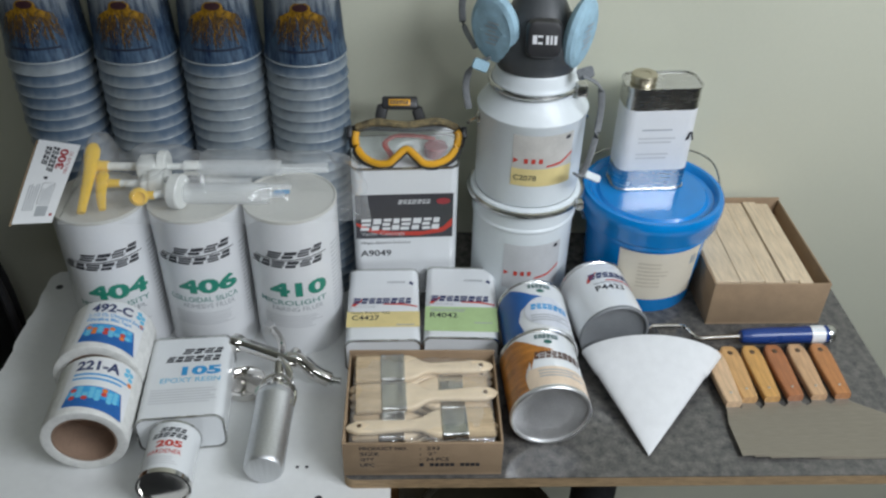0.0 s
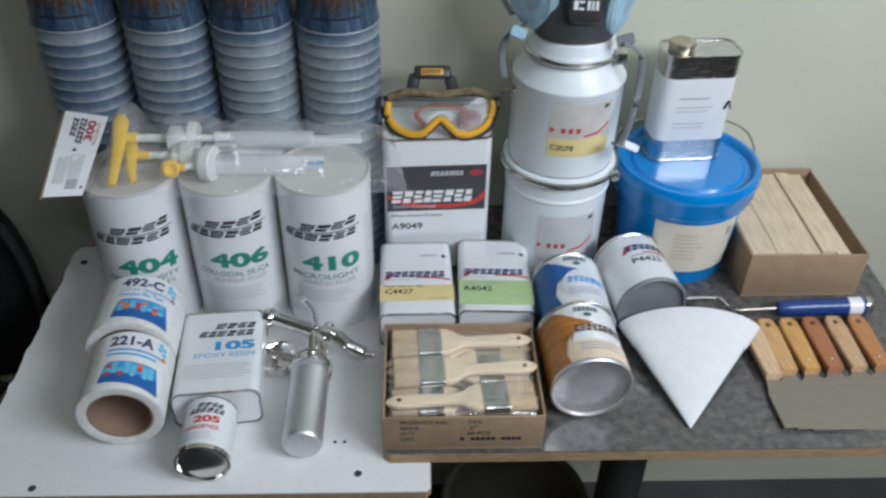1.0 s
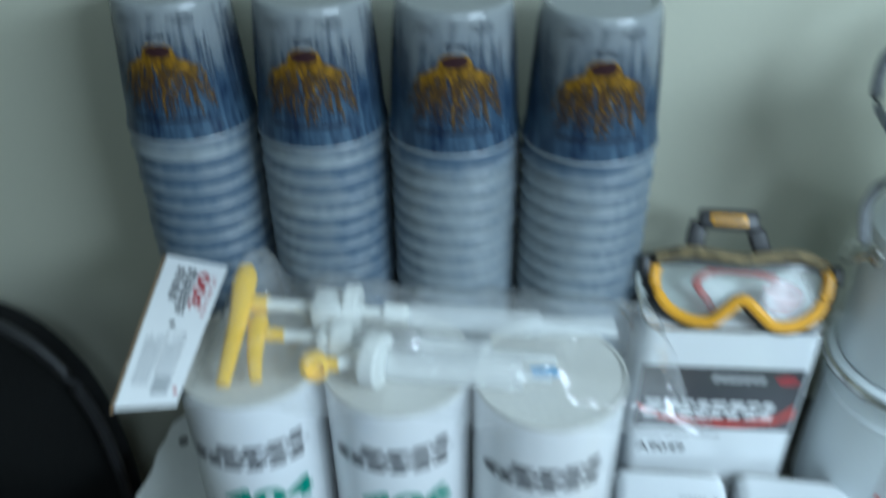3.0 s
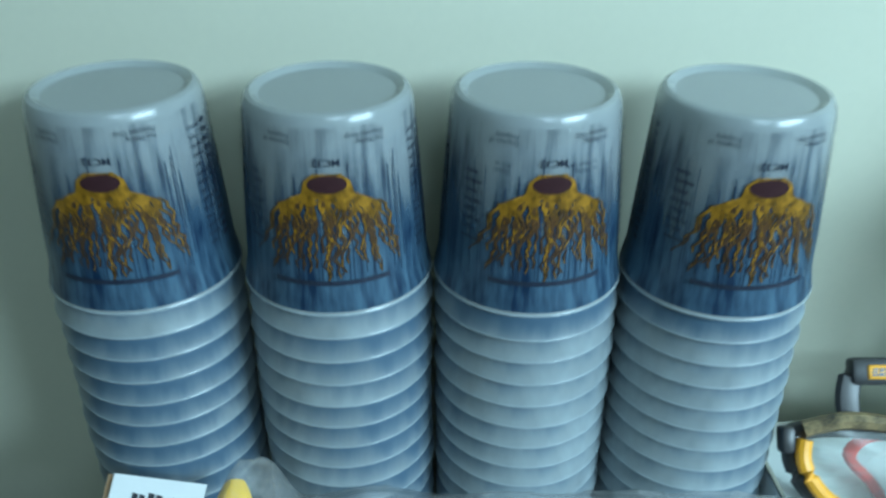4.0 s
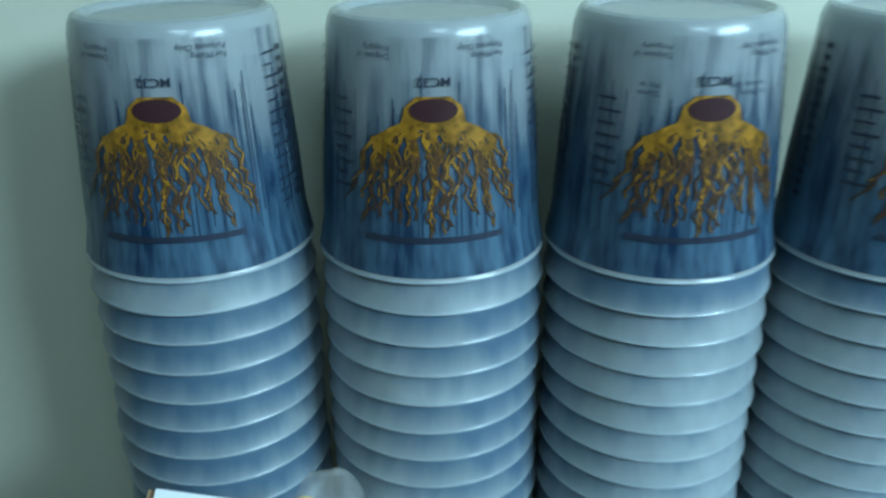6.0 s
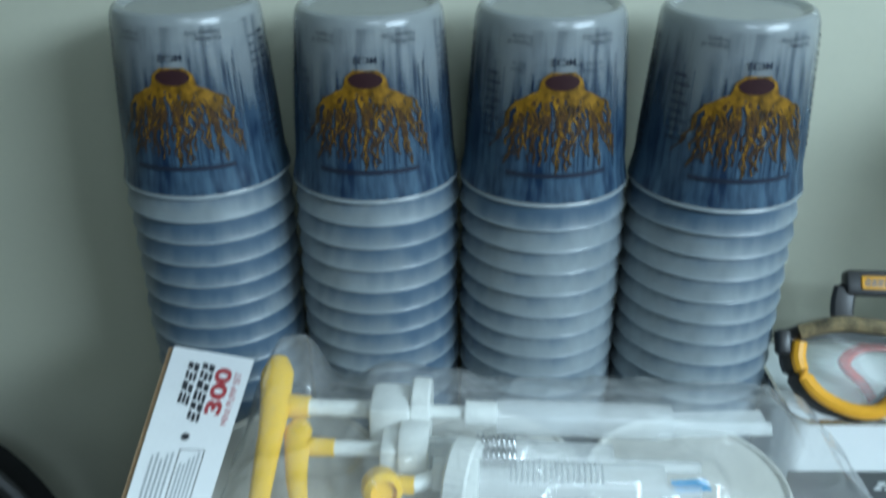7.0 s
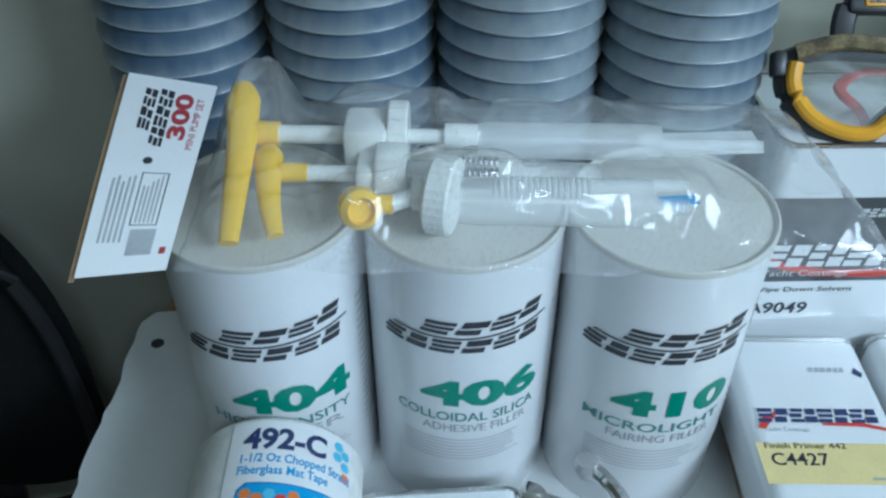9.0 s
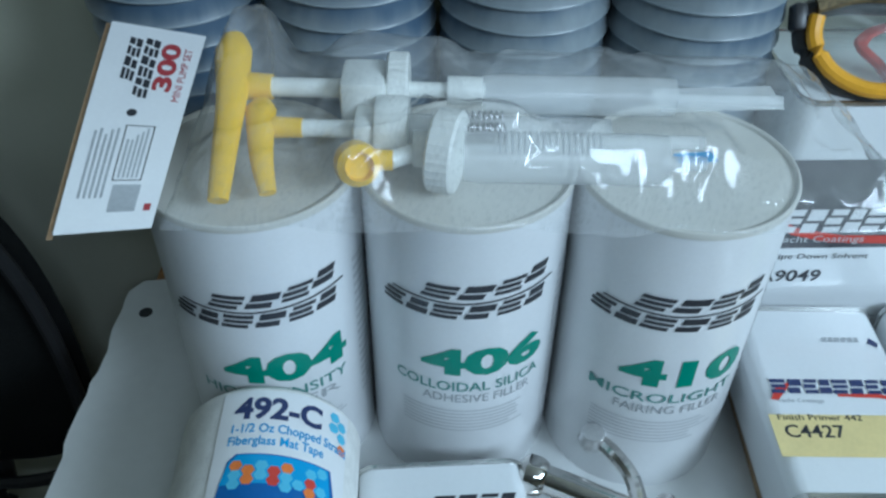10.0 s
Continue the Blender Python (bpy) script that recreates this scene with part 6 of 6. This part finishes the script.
    for i in range(nx + 1):
        ru = []
        for j in range(ny + 1):
            a, b = i / nx, j / ny
            skew = -0.022 * a * (1 - b) + 0.012 * (1 - a) * (1 - b)
            x = x0 + (x1 - x0) * a + skew * -1.0 * (a) + 0.003 * noise.noise(Vector((b * 6, a * 3, 2)))
            y = y0 + (y1 - y0) * b + 0.005 * noise.noise(Vector((a * 9, b * 2, 5))) + 0.010 * a * (1 - b)
            edge = min(1.0, min(a, 1 - a) * 16) ** 0.6 * min(1.0, min(b, 1 - b) * 6) ** 0.6
            crease = 0.0022 * noise.noise(Vector((x * 16, y * 20, 8)))
            for ra, rb, ry, wob, amp in ((-0.40, -0.26, -0.262, 0.008, 0.0035), (-0.30, -0.24, -0.244, -0.010, 0.0035), (-0.20, -0.09, -0.150, 0.006, 0.004), (-0.34, -0.26, -0.140, -0.007, 0.004), (-0.27, -0.22, -0.272, 0.005, 0.003)):
                if ra < x < rb:
                    q = (x - ra) / (rb - ra)
                    c = y - ry - wob * math.sin(q * 5.0) - 0.003 * noise.noise(Vector((x * 60, ry * 50, 1)))
                    crease += amp * math.sin(q * math.pi) * math.exp(-(c / 0.0034) ** 2)
            ridge = 1 - abs(noise.noise(Vector((x * 17 + 3 * y, y * 34, 3.5)))) - 0.35 * abs(noise.noise(Vector((x * 40, y * 40, 9.0))))
            crease += 0.0034 * max(0.0, (ridge - 0.80) / 0.20) ** 1.5
            ridge = 1 - abs(noise.noise(Vector((x * 38, y * 26, 12.0))))
            crease += 0.0012 * max(0.0, (ridge - 0.82) / 0.18)
            z = 0.003 + (H[i][j] - 0.001) * edge + crease * edge + 0.004 * noise.noise(Vector((a * 14, b * 9, 7))) * (1 - edge)
            ru.append(bm.verts.new((x, y, z)))
        up.append(ru)
    for i in range(nx):
        for j in range(ny):
            bm.faces.new((up[i][j], up[i + 1][j], up[i + 1][j + 1], up[i][j + 1]))
    bmesh.ops.solidify(bm, geom=bm.faces[:], thickness=0.00015)
    part("bag", bm, BAG, t, "crumpled clear plastic bag", 80).visible_shadow = False


make_pumps()
